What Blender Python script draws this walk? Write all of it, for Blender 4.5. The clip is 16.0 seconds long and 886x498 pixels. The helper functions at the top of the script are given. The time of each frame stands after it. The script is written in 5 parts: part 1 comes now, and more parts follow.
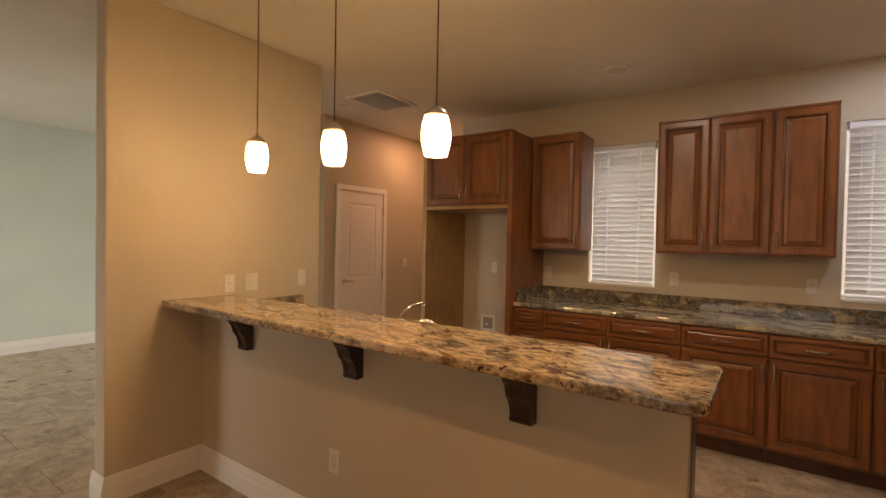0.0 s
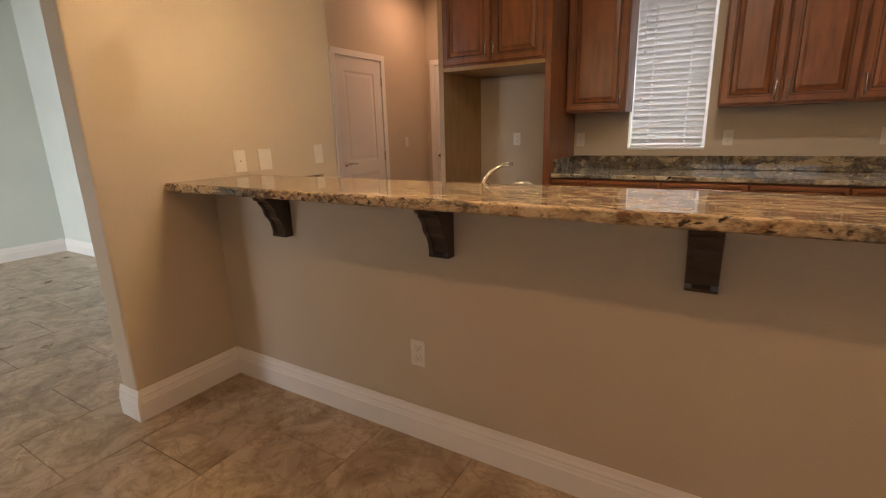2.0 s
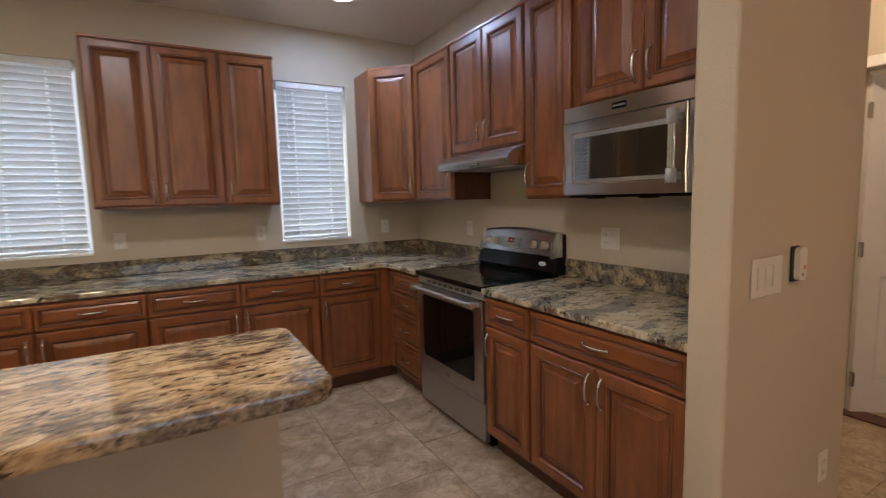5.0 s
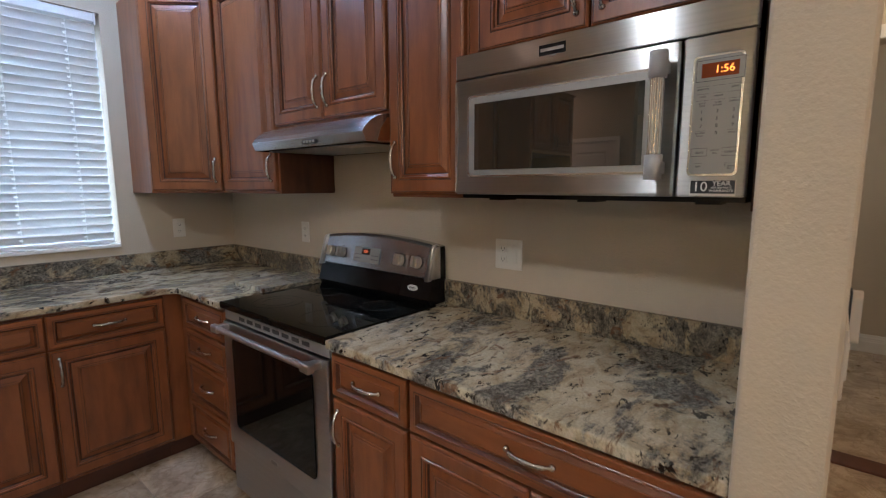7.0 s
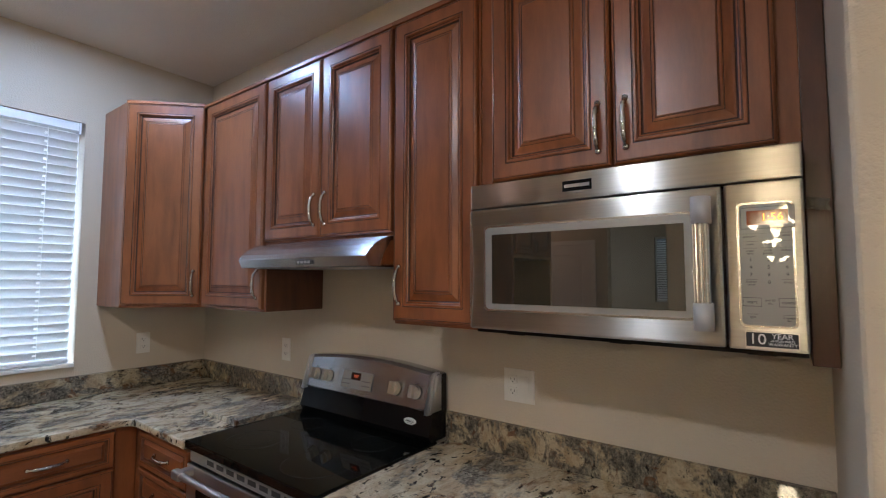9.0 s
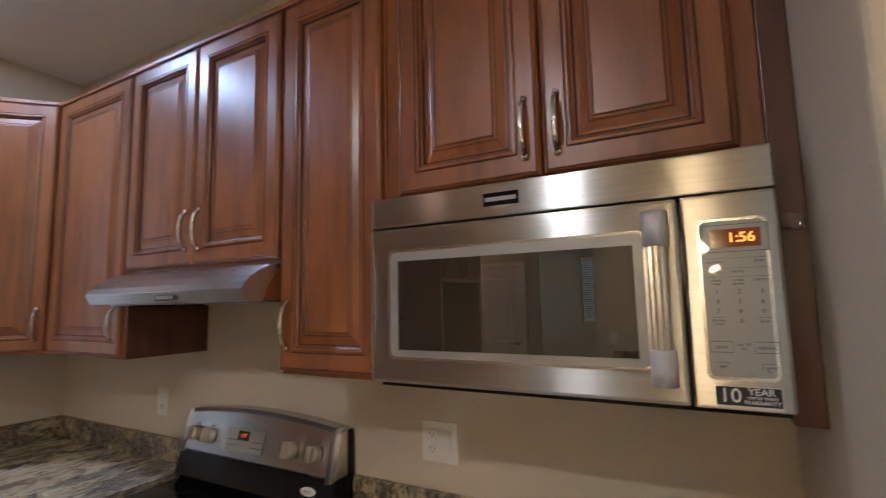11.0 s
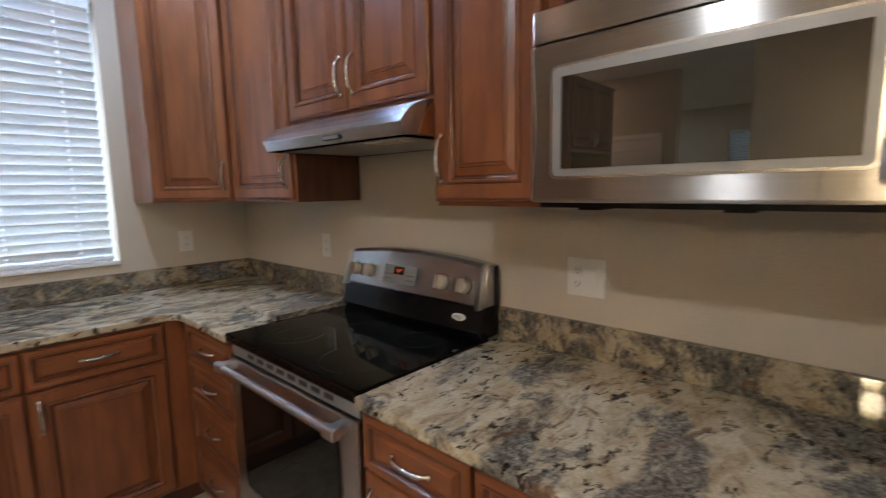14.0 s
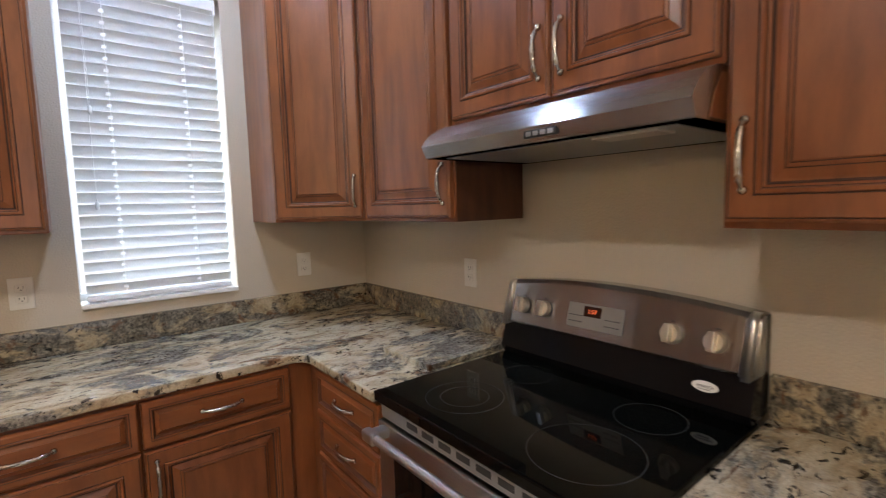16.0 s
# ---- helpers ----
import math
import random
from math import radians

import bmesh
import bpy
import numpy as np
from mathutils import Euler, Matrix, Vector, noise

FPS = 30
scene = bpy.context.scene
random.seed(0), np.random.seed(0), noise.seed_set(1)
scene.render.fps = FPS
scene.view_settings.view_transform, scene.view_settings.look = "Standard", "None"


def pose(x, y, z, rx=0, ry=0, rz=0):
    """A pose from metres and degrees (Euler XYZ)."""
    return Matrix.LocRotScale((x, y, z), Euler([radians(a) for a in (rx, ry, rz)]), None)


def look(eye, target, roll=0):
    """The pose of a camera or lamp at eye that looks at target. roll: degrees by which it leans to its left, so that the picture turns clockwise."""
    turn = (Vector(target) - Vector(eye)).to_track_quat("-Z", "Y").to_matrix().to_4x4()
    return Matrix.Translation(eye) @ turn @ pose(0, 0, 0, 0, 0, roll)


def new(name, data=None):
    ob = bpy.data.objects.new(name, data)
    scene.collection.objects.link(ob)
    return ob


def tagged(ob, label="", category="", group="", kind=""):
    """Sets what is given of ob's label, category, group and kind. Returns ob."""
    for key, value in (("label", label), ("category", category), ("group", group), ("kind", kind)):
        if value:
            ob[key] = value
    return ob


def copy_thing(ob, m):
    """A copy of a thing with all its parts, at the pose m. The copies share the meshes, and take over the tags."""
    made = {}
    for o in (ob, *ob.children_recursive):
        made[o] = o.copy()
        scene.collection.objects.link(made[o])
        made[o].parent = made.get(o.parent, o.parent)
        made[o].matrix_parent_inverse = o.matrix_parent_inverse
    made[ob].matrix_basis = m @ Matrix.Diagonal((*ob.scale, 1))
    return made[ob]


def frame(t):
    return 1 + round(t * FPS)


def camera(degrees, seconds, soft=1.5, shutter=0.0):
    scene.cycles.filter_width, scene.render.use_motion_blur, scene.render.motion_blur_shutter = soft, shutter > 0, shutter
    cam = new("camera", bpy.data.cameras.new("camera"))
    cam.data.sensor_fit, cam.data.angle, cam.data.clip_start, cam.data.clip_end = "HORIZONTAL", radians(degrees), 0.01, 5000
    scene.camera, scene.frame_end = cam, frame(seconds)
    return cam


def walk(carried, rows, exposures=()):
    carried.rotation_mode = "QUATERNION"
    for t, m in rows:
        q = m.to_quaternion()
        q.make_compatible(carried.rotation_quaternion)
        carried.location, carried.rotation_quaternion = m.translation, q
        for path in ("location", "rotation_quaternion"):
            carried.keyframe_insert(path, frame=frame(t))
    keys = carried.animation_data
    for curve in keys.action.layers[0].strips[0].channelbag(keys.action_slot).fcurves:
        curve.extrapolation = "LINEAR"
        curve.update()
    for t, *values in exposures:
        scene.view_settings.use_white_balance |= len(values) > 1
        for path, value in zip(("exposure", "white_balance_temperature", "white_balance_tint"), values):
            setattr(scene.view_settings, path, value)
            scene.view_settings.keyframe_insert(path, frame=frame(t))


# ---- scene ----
EXPOSURES = [(0, -0.5, 8200, 19), (0.5, -0.2, 8300, 19), (1, -0.15, 8100, 19), (2, -0.45, 6800, 17), (3, -0.72, 6200, 13), (3.5, -0.55, 5950, 11), (4.5, -0.25, 5750, 10), (5, -0.2, 5550, 9), (7.5, -0.15, 5000, 6), (8, -0.05, 4900, 5), (10.5, -0.05, 5450, 10), (12.5, -0.05, 5400, 7), (14, 0.05, 5350, 7), (15, 0.25, 5250, 6), (16, 0.25, 5700, 10)]
cam = camera(87.1, 16.0, soft=1.15, shutter=0.35)
PATH = [
    (0, (1.07, 1.763, 1.446), (-0.083, 3.396, 1.408), 1.1),
    (0.5, (1.019, 1.845, 1.392), (-0.024, 3.538, 1.183), 0.4),
    (1, (0.846, 1.841, 1.329), (-0.145, 3.539, 0.964), -0.3),
    (1.5, (0.624, 1.799, 1.273), (-0.397, 3.451, 0.796), -1.0),
    (2, (0.403, 1.834, 1.268), (-0.6, 3.493, 0.775), -1.6),
    (2.5, (0.227, 1.918, 1.303), (-0.561, 3.697, 0.841), -0.8),
    (3, (0.171, 1.952, 1.367), (-0.067, 3.901, 0.987), -1.2),
    (3.5, (0.255, 1.94, 1.373), (0.596, 3.883, 1.044), 0.4),
    (4, (0.43, 1.954, 1.391), (1.003, 3.854, 1.138), -0.5),
    (4.5, (0.626, 2.02, 1.393), (1.39, 3.856, 1.175), -0.9),
    (5, (0.72, 2.225, 1.387), (1.715, 3.946, 1.172), -1.5),
    (5.2, (0.78, 2.328, 1.402), (1.877, 3.982, 1.162), -1.9),
    (7.5, (1.256, 3.046, 1.42), (2.825, 4.271, 1.226), 0.7),
    (8, (1.241, 3.084, 1.488), (2.839, 4.287, 1.485), 0.8),
    (8.2, (1.237, 3.087, 1.512), (2.833, 4.291, 1.574), 0.8),
    (10.5, (1.366, 3.248, 1.534), (2.987, 4.408, 1.697), -0.9),
    (11, (1.503, 3.225, 1.557), (3.25, 4.175, 1.774), -1.2),
    (11.5, (1.549, 3.187, 1.557), (3.362, 4.001, 1.776), -1.2),
    (12, (1.523, 3.185, 1.549), (3.376, 3.913, 1.738), -0.9),
    (12.5, (1.511, 3.18, 1.536), (3.382, 3.873, 1.678), -0.7),
    (13, (1.513, 3.176, 1.522), (3.35, 3.966, 1.57), -0.4),
    (13.5, (1.487, 3.225, 1.444), (3.196, 4.257, 1.318), -0.2),
    (14, (1.439, 3.299, 1.42), (2.896, 4.645, 1.162), -1.0),
    (14.5, (1.409, 3.394, 1.406), (2.675, 4.91, 1.092), -0.9),
    (15, (1.419, 3.568, 1.43), (2.739, 5.051, 1.187), -0.7),
    (15.5, (1.415, 3.723, 1.455), (2.764, 5.186, 1.258), -1.2),
    (16, (1.466, 3.861, 1.429), (2.71, 5.416, 1.241), -1.6),
]
walk(cam, [(t, look(eye, target, roll)) for t, eye, target, roll in PATH], EXPOSURES)

BACK_W, SIDE_W, WIN_W = 9.0, 105, 330
CAN_W, KIT_W, DIN_W, HALL_W, ENT_W = 15, 25, 20, 12, 18
SHADE_E, CAN_E, HALL_E = 78.0, 22.0, 16.0
TAP = (-0.41, 3.500, 0.915)

# ---- world, sun and large lights ----
world = bpy.data.worlds.new("world")
scene.world = world
world.use_nodes = True
wn = world.node_tree
sky = wn.nodes.new("ShaderNodeTexSky")
sky.sky_type, sky.sun_disc = "NISHITA", False
sky.sun_elevation, sky.sun_rotation = radians(60), radians(156)
wn.nodes["Background"].inputs["Strength"].default_value = 0.12
wn.links.new(sky.outputs[0], wn.nodes["Background"].inputs["Color"])

sun = new("sun", bpy.data.lights.new("sun", "SUN"))
sun.data.energy, sun.data.angle, sun.data.color = 4.5, radians(0.5), (1.0, 0.95, 0.88)
sun.matrix_world = look((0, 0, 0), (-0.20, 0.455, -0.866))

CEIL = 2.76
WINDOW_Y = 6.10
RANGE_X = 2.715


def window_light(name, eye, target, w, h, watts, color):
    lamp = new(name, bpy.data.lights.new(name, "AREA"))
    lamp.data.shape, lamp.data.size, lamp.data.size_y = "RECTANGLE", w, h
    lamp.data.energy, lamp.data.color = watts, color
    lamp.matrix_world = look(eye, target)
    return lamp


DAY = (0.78, 0.89, 1.0)
WARM = (1.0, 0.79, 0.56)
KITCHEN = (1.0, 0.92, 0.82)
window_light("daylight_back", (0.9, -1.42, 1.45), (0.9, 3, 1.2), 2.3, 1.7, BACK_W, (0.93, 0.96, 1.0))
window_light("daylight_side_room", (-4.2, -1.42, 1.45), (-5.0, 2.4, 0.2), 2.0, 1.7, SIDE_W, DAY).data.spread = radians(95)


window_light("daylight_first_window", (-0.04, 7.35, 3.35), (-0.04, 6.14, 1.75), 1.3, 1.0, WIN_W, DAY)
window_light("daylight_second_window", (1.76, 7.35, 3.35), (1.76, 6.14, 1.75), 1.3, 1.0, WIN_W, DAY)


def can_light(name, x, y, watts, color):
    lamp = new(name, bpy.data.lights.new(name, "AREA"))
    lamp.data.shape, lamp.data.size = "DISK", 0.13
    lamp.data.energy, lamp.data.color = watts, color
    lamp.matrix_world = look((x, y, CEIL - 0.012), (x, y, 0))
    return lamp


can_light("can_range", 1.82, 5.40, CAN_W, (0.62, 0.75, 1.0))
can_light("can_kitchen", 0.35, 3.95, KIT_W, KITCHEN)
can_light("can_dining", 0.45, 1.67, DIN_W, (1.0, 0.58, 0.29))
# Added fill with no known fixture; warms the face of the short wall end.
can_light("fill_dining_east", 2.55, 1.15, DIN_W * 0.65, (1.0, 0.54, 0.24))
can_light("can_hall", -2.32, 6.30, HALL_W, (1.0, 0.57, 0.38))
# Added fill lamp, source unseen: brightens the entry floor and door.
can_light("fill_entry", 3.45, 3.30, ENT_W, (1.0, 0.68, 0.40))
# Unseen lamp added so the nook wall mirrored in the microwave is lit.
can_light("fill_nook", -4.6, 6.55, 40, (1.0, 0.95, 0.86))
# Invented fill without a fixture, brightens the room past the doorway.
can_light("fill_far_room", 5.3, 3.60, ENT_W, WARM)

# ---- materials ----
def node_mat(name, base=(0.5, 0.5, 0.5), rough=0.5, metal=0.0):
    m = bpy.data.materials.new(name)
    m.use_nodes = True
    b = m.node_tree.nodes["Principled BSDF"]
    b.inputs["Base Color"].default_value = (*base, 1)
    b.inputs["Roughness"].default_value = rough
    b.inputs["Metallic"].default_value = metal
    return m, m.node_tree, b


def coords(nt, scale=(1, 1, 1), rot=(0, 0, 0), world_space=True):
    if world_space:
        src = nt.nodes.new("ShaderNodeNewGeometry").outputs["Position"]
    else:
        src = nt.nodes.new("ShaderNodeTexCoord").outputs["Object"]
    mp = nt.nodes.new("ShaderNodeMapping")
    mp.inputs["Scale"].default_value = scale
    mp.inputs["Rotation"].default_value = [radians(a) for a in rot]
    nt.links.new(src, mp.inputs["Vector"])
    return mp.outputs["Vector"]


def noise_tex(nt, vec, scale, detail=4, rough=0.55, distort=0.0):
    n = nt.nodes.new("ShaderNodeTexNoise")
    n.inputs["Scale"].default_value = scale
    n.inputs["Detail"].default_value = detail
    n.inputs["Roughness"].default_value = rough
    n.inputs["Distortion"].default_value = distort
    nt.links.new(vec, n.inputs["Vector"])
    return n.outputs["Fac"]


def ramp(nt, fac, stops):
    r = nt.nodes.new("ShaderNodeValToRGB")
    els = r.color_ramp.elements
    while len(els) < len(stops):
        els.new(0.5)
    for e, (p, c) in zip(els, stops):
        e.position = p
        e.color = (*c, 1) if len(c) == 3 else c
    nt.links.new(fac, r.inputs["Fac"])
    return r.outputs["Color"]


def mix(nt, fac, a, b, mode="MIX"):
    n = nt.nodes.new("ShaderNodeMix")
    n.data_type, n.blend_type = "RGBA", mode
    for v, i in ((fac, 0), (a, 6), (b, 7)):
        if hasattr(v, "node"):
            nt.links.new(v, n.inputs[i])
        else:
            n.inputs[i].default_value = v if i == 0 else (*v, 1)
    return n.outputs[2]


def bump(nt, b, height, strength=0.2, dist=0.002):
    n = nt.nodes.new("ShaderNodeBump")
    n.inputs["Strength"].default_value = strength
    n.inputs["Distance"].default_value = dist
    nt.links.new(height, n.inputs["Height"])
    nt.links.new(n.outputs["Normal"], b.inputs["Normal"])


def paint(name, base, rough=0.6, peel=0.25):
    m, nt, b = node_mat(name, base, rough)
    v = coords(nt)
    big = noise_tex(nt, v, 1.3, 3)
    c = ramp(nt, big, [(0.3, tuple(k * 0.95 for k in base)), (0.7, tuple(min(1, k * 1.04) for k in base))])
    nt.links.new(c, b.inputs["Base Color"])
    fine = noise_tex(nt, v, 150, 2, 0.5)
    bump(nt, b, fine, min(1.0, peel * 1.7), 0.003)
    return m


def wood(name, dark, light, grain_axis="z", rough=0.36):
    m, nt, b = node_mat(name, light, rough)
    s = {"z": (7, 7, 1.3), "x": (1.3, 7, 7), "y": (7, 1.3, 7)}[grain_axis]
    v = coords(nt, s, world_space=False)
    v2 = coords(nt, (1, 1, 1))
    info = nt.nodes.new("ShaderNodeObjectInfo")
    g = noise_tex(nt, v, 3.0, 5, 0.5, 0.25)
    big = noise_tex(nt, v2, 3.5, 2, 0.5, 0.2)
    fine = noise_tex(nt, v, 26.0, 3, 0.7)
    c1 = ramp(nt, g, [(0.20, dark), (0.60, light)])
    c2 = ramp(nt, big, [(0.30, (0.90, 0.89, 0.88)), (0.70, (1.06, 1.05, 1.04))])
    c3 = ramp(nt, fine, [(0.35, (0.95, 0.94, 0.93)), (0.6, (1.02, 1.02, 1.02))])
    c4 = ramp(nt, info.outputs["Random"], [(0.0, (0.93, 0.92, 0.91)), (1.0, (1.05, 1.05, 1.05))])
    c = mix(nt, 1.0, mix(nt, 1.0, mix(nt, 1.0, c1, c2, "MULTIPLY"), c3, "MULTIPLY"), c4, "MULTIPLY")
    nt.links.new(c, b.inputs["Base Color"])
    r = ramp(nt, big, [(0.3, (rough * 0.85,) * 3), (0.7, (rough * 1.25,) * 3)])
    nt.links.new(r, b.inputs["Roughness"])
    b.inputs["Specular IOR Level"].default_value = 0.35
    b.inputs["Coat Weight"].default_value = 0.45
    b.inputs["Coat Roughness"].default_value = 0.27
    bump(nt, b, fine, 0.05, 0.001)
    return m


def granite(name, warm=0.0, fleck=0.575, spread=0.42, tint=(1, 1, 1), dark=(0.022, 0.019, 0.018), size=21, veils=0.52, drift=3.3, stretch=3.4):
    """Cream stone with smoky grey and brown drifts, short black flecks that lie along one direction."""
    m, nt, b = node_mat(name, (0.5, 0.4, 0.3), 0.07)
    flow = coords(nt, (1.0, stretch, stretch * 0.7), (10, 0, 20))
    b.inputs["IOR"].default_value = 1.72
    iso = coords(nt)
    soft = coords(nt, (1.0, 1.9, 1.6), (10, 0, 20))
    cream = ramp(nt, noise_tex(nt, flow, 9, 5, 0.65, 0.8), [
        (0.28, (0.31, 0.235, 0.155)), (0.42, (0.52, 0.435, 0.315)), (0.55, (0.67, 0.60, 0.48)), (0.75, (0.74, 0.69, 0.59))])
    smoky = ramp(nt, noise_tex(nt, flow, 14, 6, 0.75, 1.2), [
        (0.28, (0.06, 0.058, 0.056)), (0.43, (0.165, 0.158, 0.148)), (0.56, (0.31, 0.300, 0.280)), (0.75, (0.50, 0.48, 0.44))])
    brown = ramp(nt, noise_tex(nt, flow, 12, 5, 0.7, 1.0), [(0.35, (0.10, 0.045, 0.022)), (0.6, (0.25, 0.135, 0.075))])
    pepper = ramp(nt, noise_tex(nt, iso, 95, 4, 0.75), [(0.36, (0.30, 0.30, 0.31)), (0.50, (0.95, 0.95, 0.96)), (0.66, (1.5, 1.5, 1.5))])
    smoky = mix(nt, 1.0, smoky, pepper, "MULTIPLY")
    zone = ramp(nt, noise_tex(nt, soft, drift, 7, 0.70, 0.5), [(0.475 + warm, (0, 0, 0)), (0.535 + warm, (1, 1, 1))])
    c = mix(nt, zone, cream, smoky)
    zone2 = ramp(nt, noise_tex(nt, soft, drift * 1.2, 6, 0.7, 1.6), [(0.57, (0, 0, 0)), (0.63, (0.85, 0.85, 0.85))])
    c = mix(nt, zone2, c, brown)
    veil = ramp(nt, noise_tex(nt, flow, 22, 5, 0.75, 0.5), [(veils, (0, 0, 0)), (veils + 0.10, (0.75, 0.75, 0.75))])
    c = mix(nt, veil, c, (0.19, 0.155, 0.115))
    flecks = noise_tex(nt, flow, size, 5, 0.7, 0.6)
    fl = ramp(nt, flecks, [(fleck, (0, 0, 0)), (fleck + 0.018, (1, 1, 1))])
    where = ramp(nt, noise_tex(nt, iso, 4.5, 3), [(spread, (0, 0, 0)), (spread + 0.14, (1, 1, 1))])
    c = mix(nt, mix(nt, 1.0, fl, where, "MULTIPLY"), c, dark)
    grain = ramp(nt, noise_tex(nt, iso, 150, 3, 0.7), [(0.3, (0.78, 0.78, 0.78)), (0.7, (1.14, 1.14, 1.14))])
    c = mix(nt, 1.0, mix(nt, 1.0, c, grain, "MULTIPLY"), tint, "MULTIPLY")
    nt.links.new(c, b.inputs["Base Color"])
    rr = ramp(nt, noise_tex(nt, iso, 14, 4), [(0.3, (0.025,) * 3), (0.7, (0.06,) * 3)])
    nt.links.new(rr, b.inputs["Roughness"])
    return m


def travertine(name):
    m, nt, b = node_mat(name, (0.4, 0.33, 0.25), 0.35)
    info = nt.nodes.new("ShaderNodeObjectInfo")
    geo = nt.nodes.new("ShaderNodeNewGeometry")
    add = nt.nodes.new("ShaderNodeVectorMath")
    add.operation = "MULTIPLY_ADD"
    add.inputs[1].default_value = (1, 1, 1)
    sc = nt.nodes.new("ShaderNodeVectorMath")
    sc.operation = "SCALE"
    sc.inputs[0].default_value = (37, 53, 11)
    nt.links.new(info.outputs["Random"], sc.inputs["Scale"])
    nt.links.new(geo.outputs["Position"], add.inputs[0])
    nt.links.new(sc.outputs[0], add.inputs[2])
    v = add.outputs[0]
    a = ramp(nt, noise_tex(nt, v, 4.5, 7, 0.62, 1.1), [
        (0.30, (0.28, 0.205, 0.130)), (0.45, (0.39, 0.30, 0.200)), (0.56, (0.50, 0.395, 0.275)), (0.72, (0.61, 0.505, 0.38))])
    veins = ramp(nt, noise_tex(nt, v, 7, 8, 0.70, 0.9), [(0.45, (1, 1, 1)), (0.49, (0.72, 0.67, 0.61)), (0.53, (1, 1, 1))])
    tone = ramp(nt, info.outputs["Random"], [(0, (0.88, 0.88, 0.88)), (1, (1.06, 1.05, 1.04))])
    c = mix(nt, 1.0, mix(nt, 1.0, a, veins, "MULTIPLY"), tone, "MULTIPLY")
    nt.links.new(c, b.inputs["Base Color"])
    rr = ramp(nt, noise_tex(nt, v, 6, 5), [(0.3, (0.26,) * 3), (0.7, (0.46,) * 3)])
    nt.links.new(rr, b.inputs["Roughness"])
    bump(nt, b, noise_tex(nt, v, 30, 6, 0.6), 0.08, 0.002)
    return m


def steel(name, base=(0.42, 0.415, 0.40), rough=0.23, axis=(2, 2, 260), aniso=0.0):
    """Brushed along the horizontal, so that reflections are drawn out upright."""
    m, nt, b = node_mat(name, base, rough, 1.0)
    f = noise_tex(nt, coords(nt, axis), 1.0, 3, 0.6)
    c = ramp(nt, f, [(0.3, tuple(k * 0.94 for k in base)), (0.7, tuple(k * 1.04 for k in base))])
    nt.links.new(c, b.inputs["Base Color"])
    if aniso:
        tg = nt.nodes.new("ShaderNodeCombineXYZ")
        tg.inputs["Z"].default_value = 1.0
        b.inputs["Anisotropic"].default_value = aniso
        nt.links.new(tg.outputs[0], b.inputs["Tangent"])
    return m


def emitter(name, color, strength, rough=0.3):
    m, nt, b = node_mat(name, color, rough)
    b.inputs["Emission Color"].default_value = (*color, 1)
    b.inputs["Emission Strength"].default_value = strength
    return m


WALL = paint("beige_wall_paint", (0.53, 0.448, 0.328), 0.55, 0.35)
WALL_GREY = paint("grey_green_wall_paint", (0.60, 0.63, 0.56), 0.6, 0.3)
CEILING = paint("ceiling_paint", (0.72, 0.68, 0.61), 0.75, 0.5)
TRIM = paint("white_trim_paint", (0.78, 0.75, 0.69), 0.32, 0.03)
DOOR_WHITE = paint("white_door_paint", (0.74, 0.70, 0.65), 0.34, 0.06)
CHERRY = wood("cherry_cabinet", (0.135, 0.043, 0.014), (0.240, 0.083, 0.025))
CHERRY_H = wood("cherry_cabinet_across", (0.135, 0.043, 0.014), (0.240, 0.083, 0.025), "x")
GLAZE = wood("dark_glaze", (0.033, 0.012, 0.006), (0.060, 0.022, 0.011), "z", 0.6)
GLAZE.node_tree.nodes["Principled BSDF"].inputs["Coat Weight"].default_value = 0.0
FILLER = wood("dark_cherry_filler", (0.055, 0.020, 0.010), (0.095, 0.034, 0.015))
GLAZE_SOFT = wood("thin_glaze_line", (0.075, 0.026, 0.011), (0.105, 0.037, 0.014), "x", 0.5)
TOE = wood("dark_toe_kick", (0.055, 0.02, 0.011), (0.09, 0.032, 0.017), "x", 0.5)
INSIDE = wood("light_brown_panel", (0.28, 0.165, 0.062), (0.38, 0.235, 0.095), "z", 0.45)
CORBEL = wood("espresso_wood", (0.022, 0.014, 0.010), (0.040, 0.025, 0.017), "z", 0.35)
GRANITE = granite("granite", 0.015, 0.578, 0.38, (0.85, 0.82, 0.705), veils=0.59, drift=3.0, size=22, stretch=1.7)
# Worktop stone again, darker and warmer: shade on the upstand is in the tint.
GRANITE_SPLASH_SHADED = granite("granite_upstand_shaded", -0.035, 0.60, 0.40, (0.61, 0.55, 0.42), veils=0.57, drift=5.5, size=24, stretch=1.8)
GRANITE_BAR = granite("granite_bar", 0.05, 0.565, 0.33, (0.84, 0.71, 0.54), (0.045, 0.028, 0.017), 27, 0.50, stretch=2.6)
TILE = travertine("travertine_tile")
GROUT = paint("grout", (0.31, 0.26, 0.20), 0.85, 0.6)
STEEL = steel("brushed_steel", (0.48, 0.47, 0.445), 0.28, aniso=1.0)
KNOB = steel("champagne_knob", (0.60, 0.54, 0.45), 0.35, (30, 30, 30))
STEEL_SIDE = steel("steel_panel", (0.54, 0.53, 0.51), 0.30, (2, 2, 260), 0.95)
NICKEL = steel("satin_nickel", (0.62, 0.59, 0.54), 0.24, (30, 30, 30))
HOOD_STEEL = steel("hood_steel", (0.52, 0.53, 0.55), 0.26, (2, 2, 260), 1.0)
CHROME = node_mat("chrome", (0.85, 0.85, 0.86), 0.05, 1.0)[0]
SATIN = steel("satin_handle_steel", (0.62, 0.60, 0.57), 0.36, (30, 30, 30))
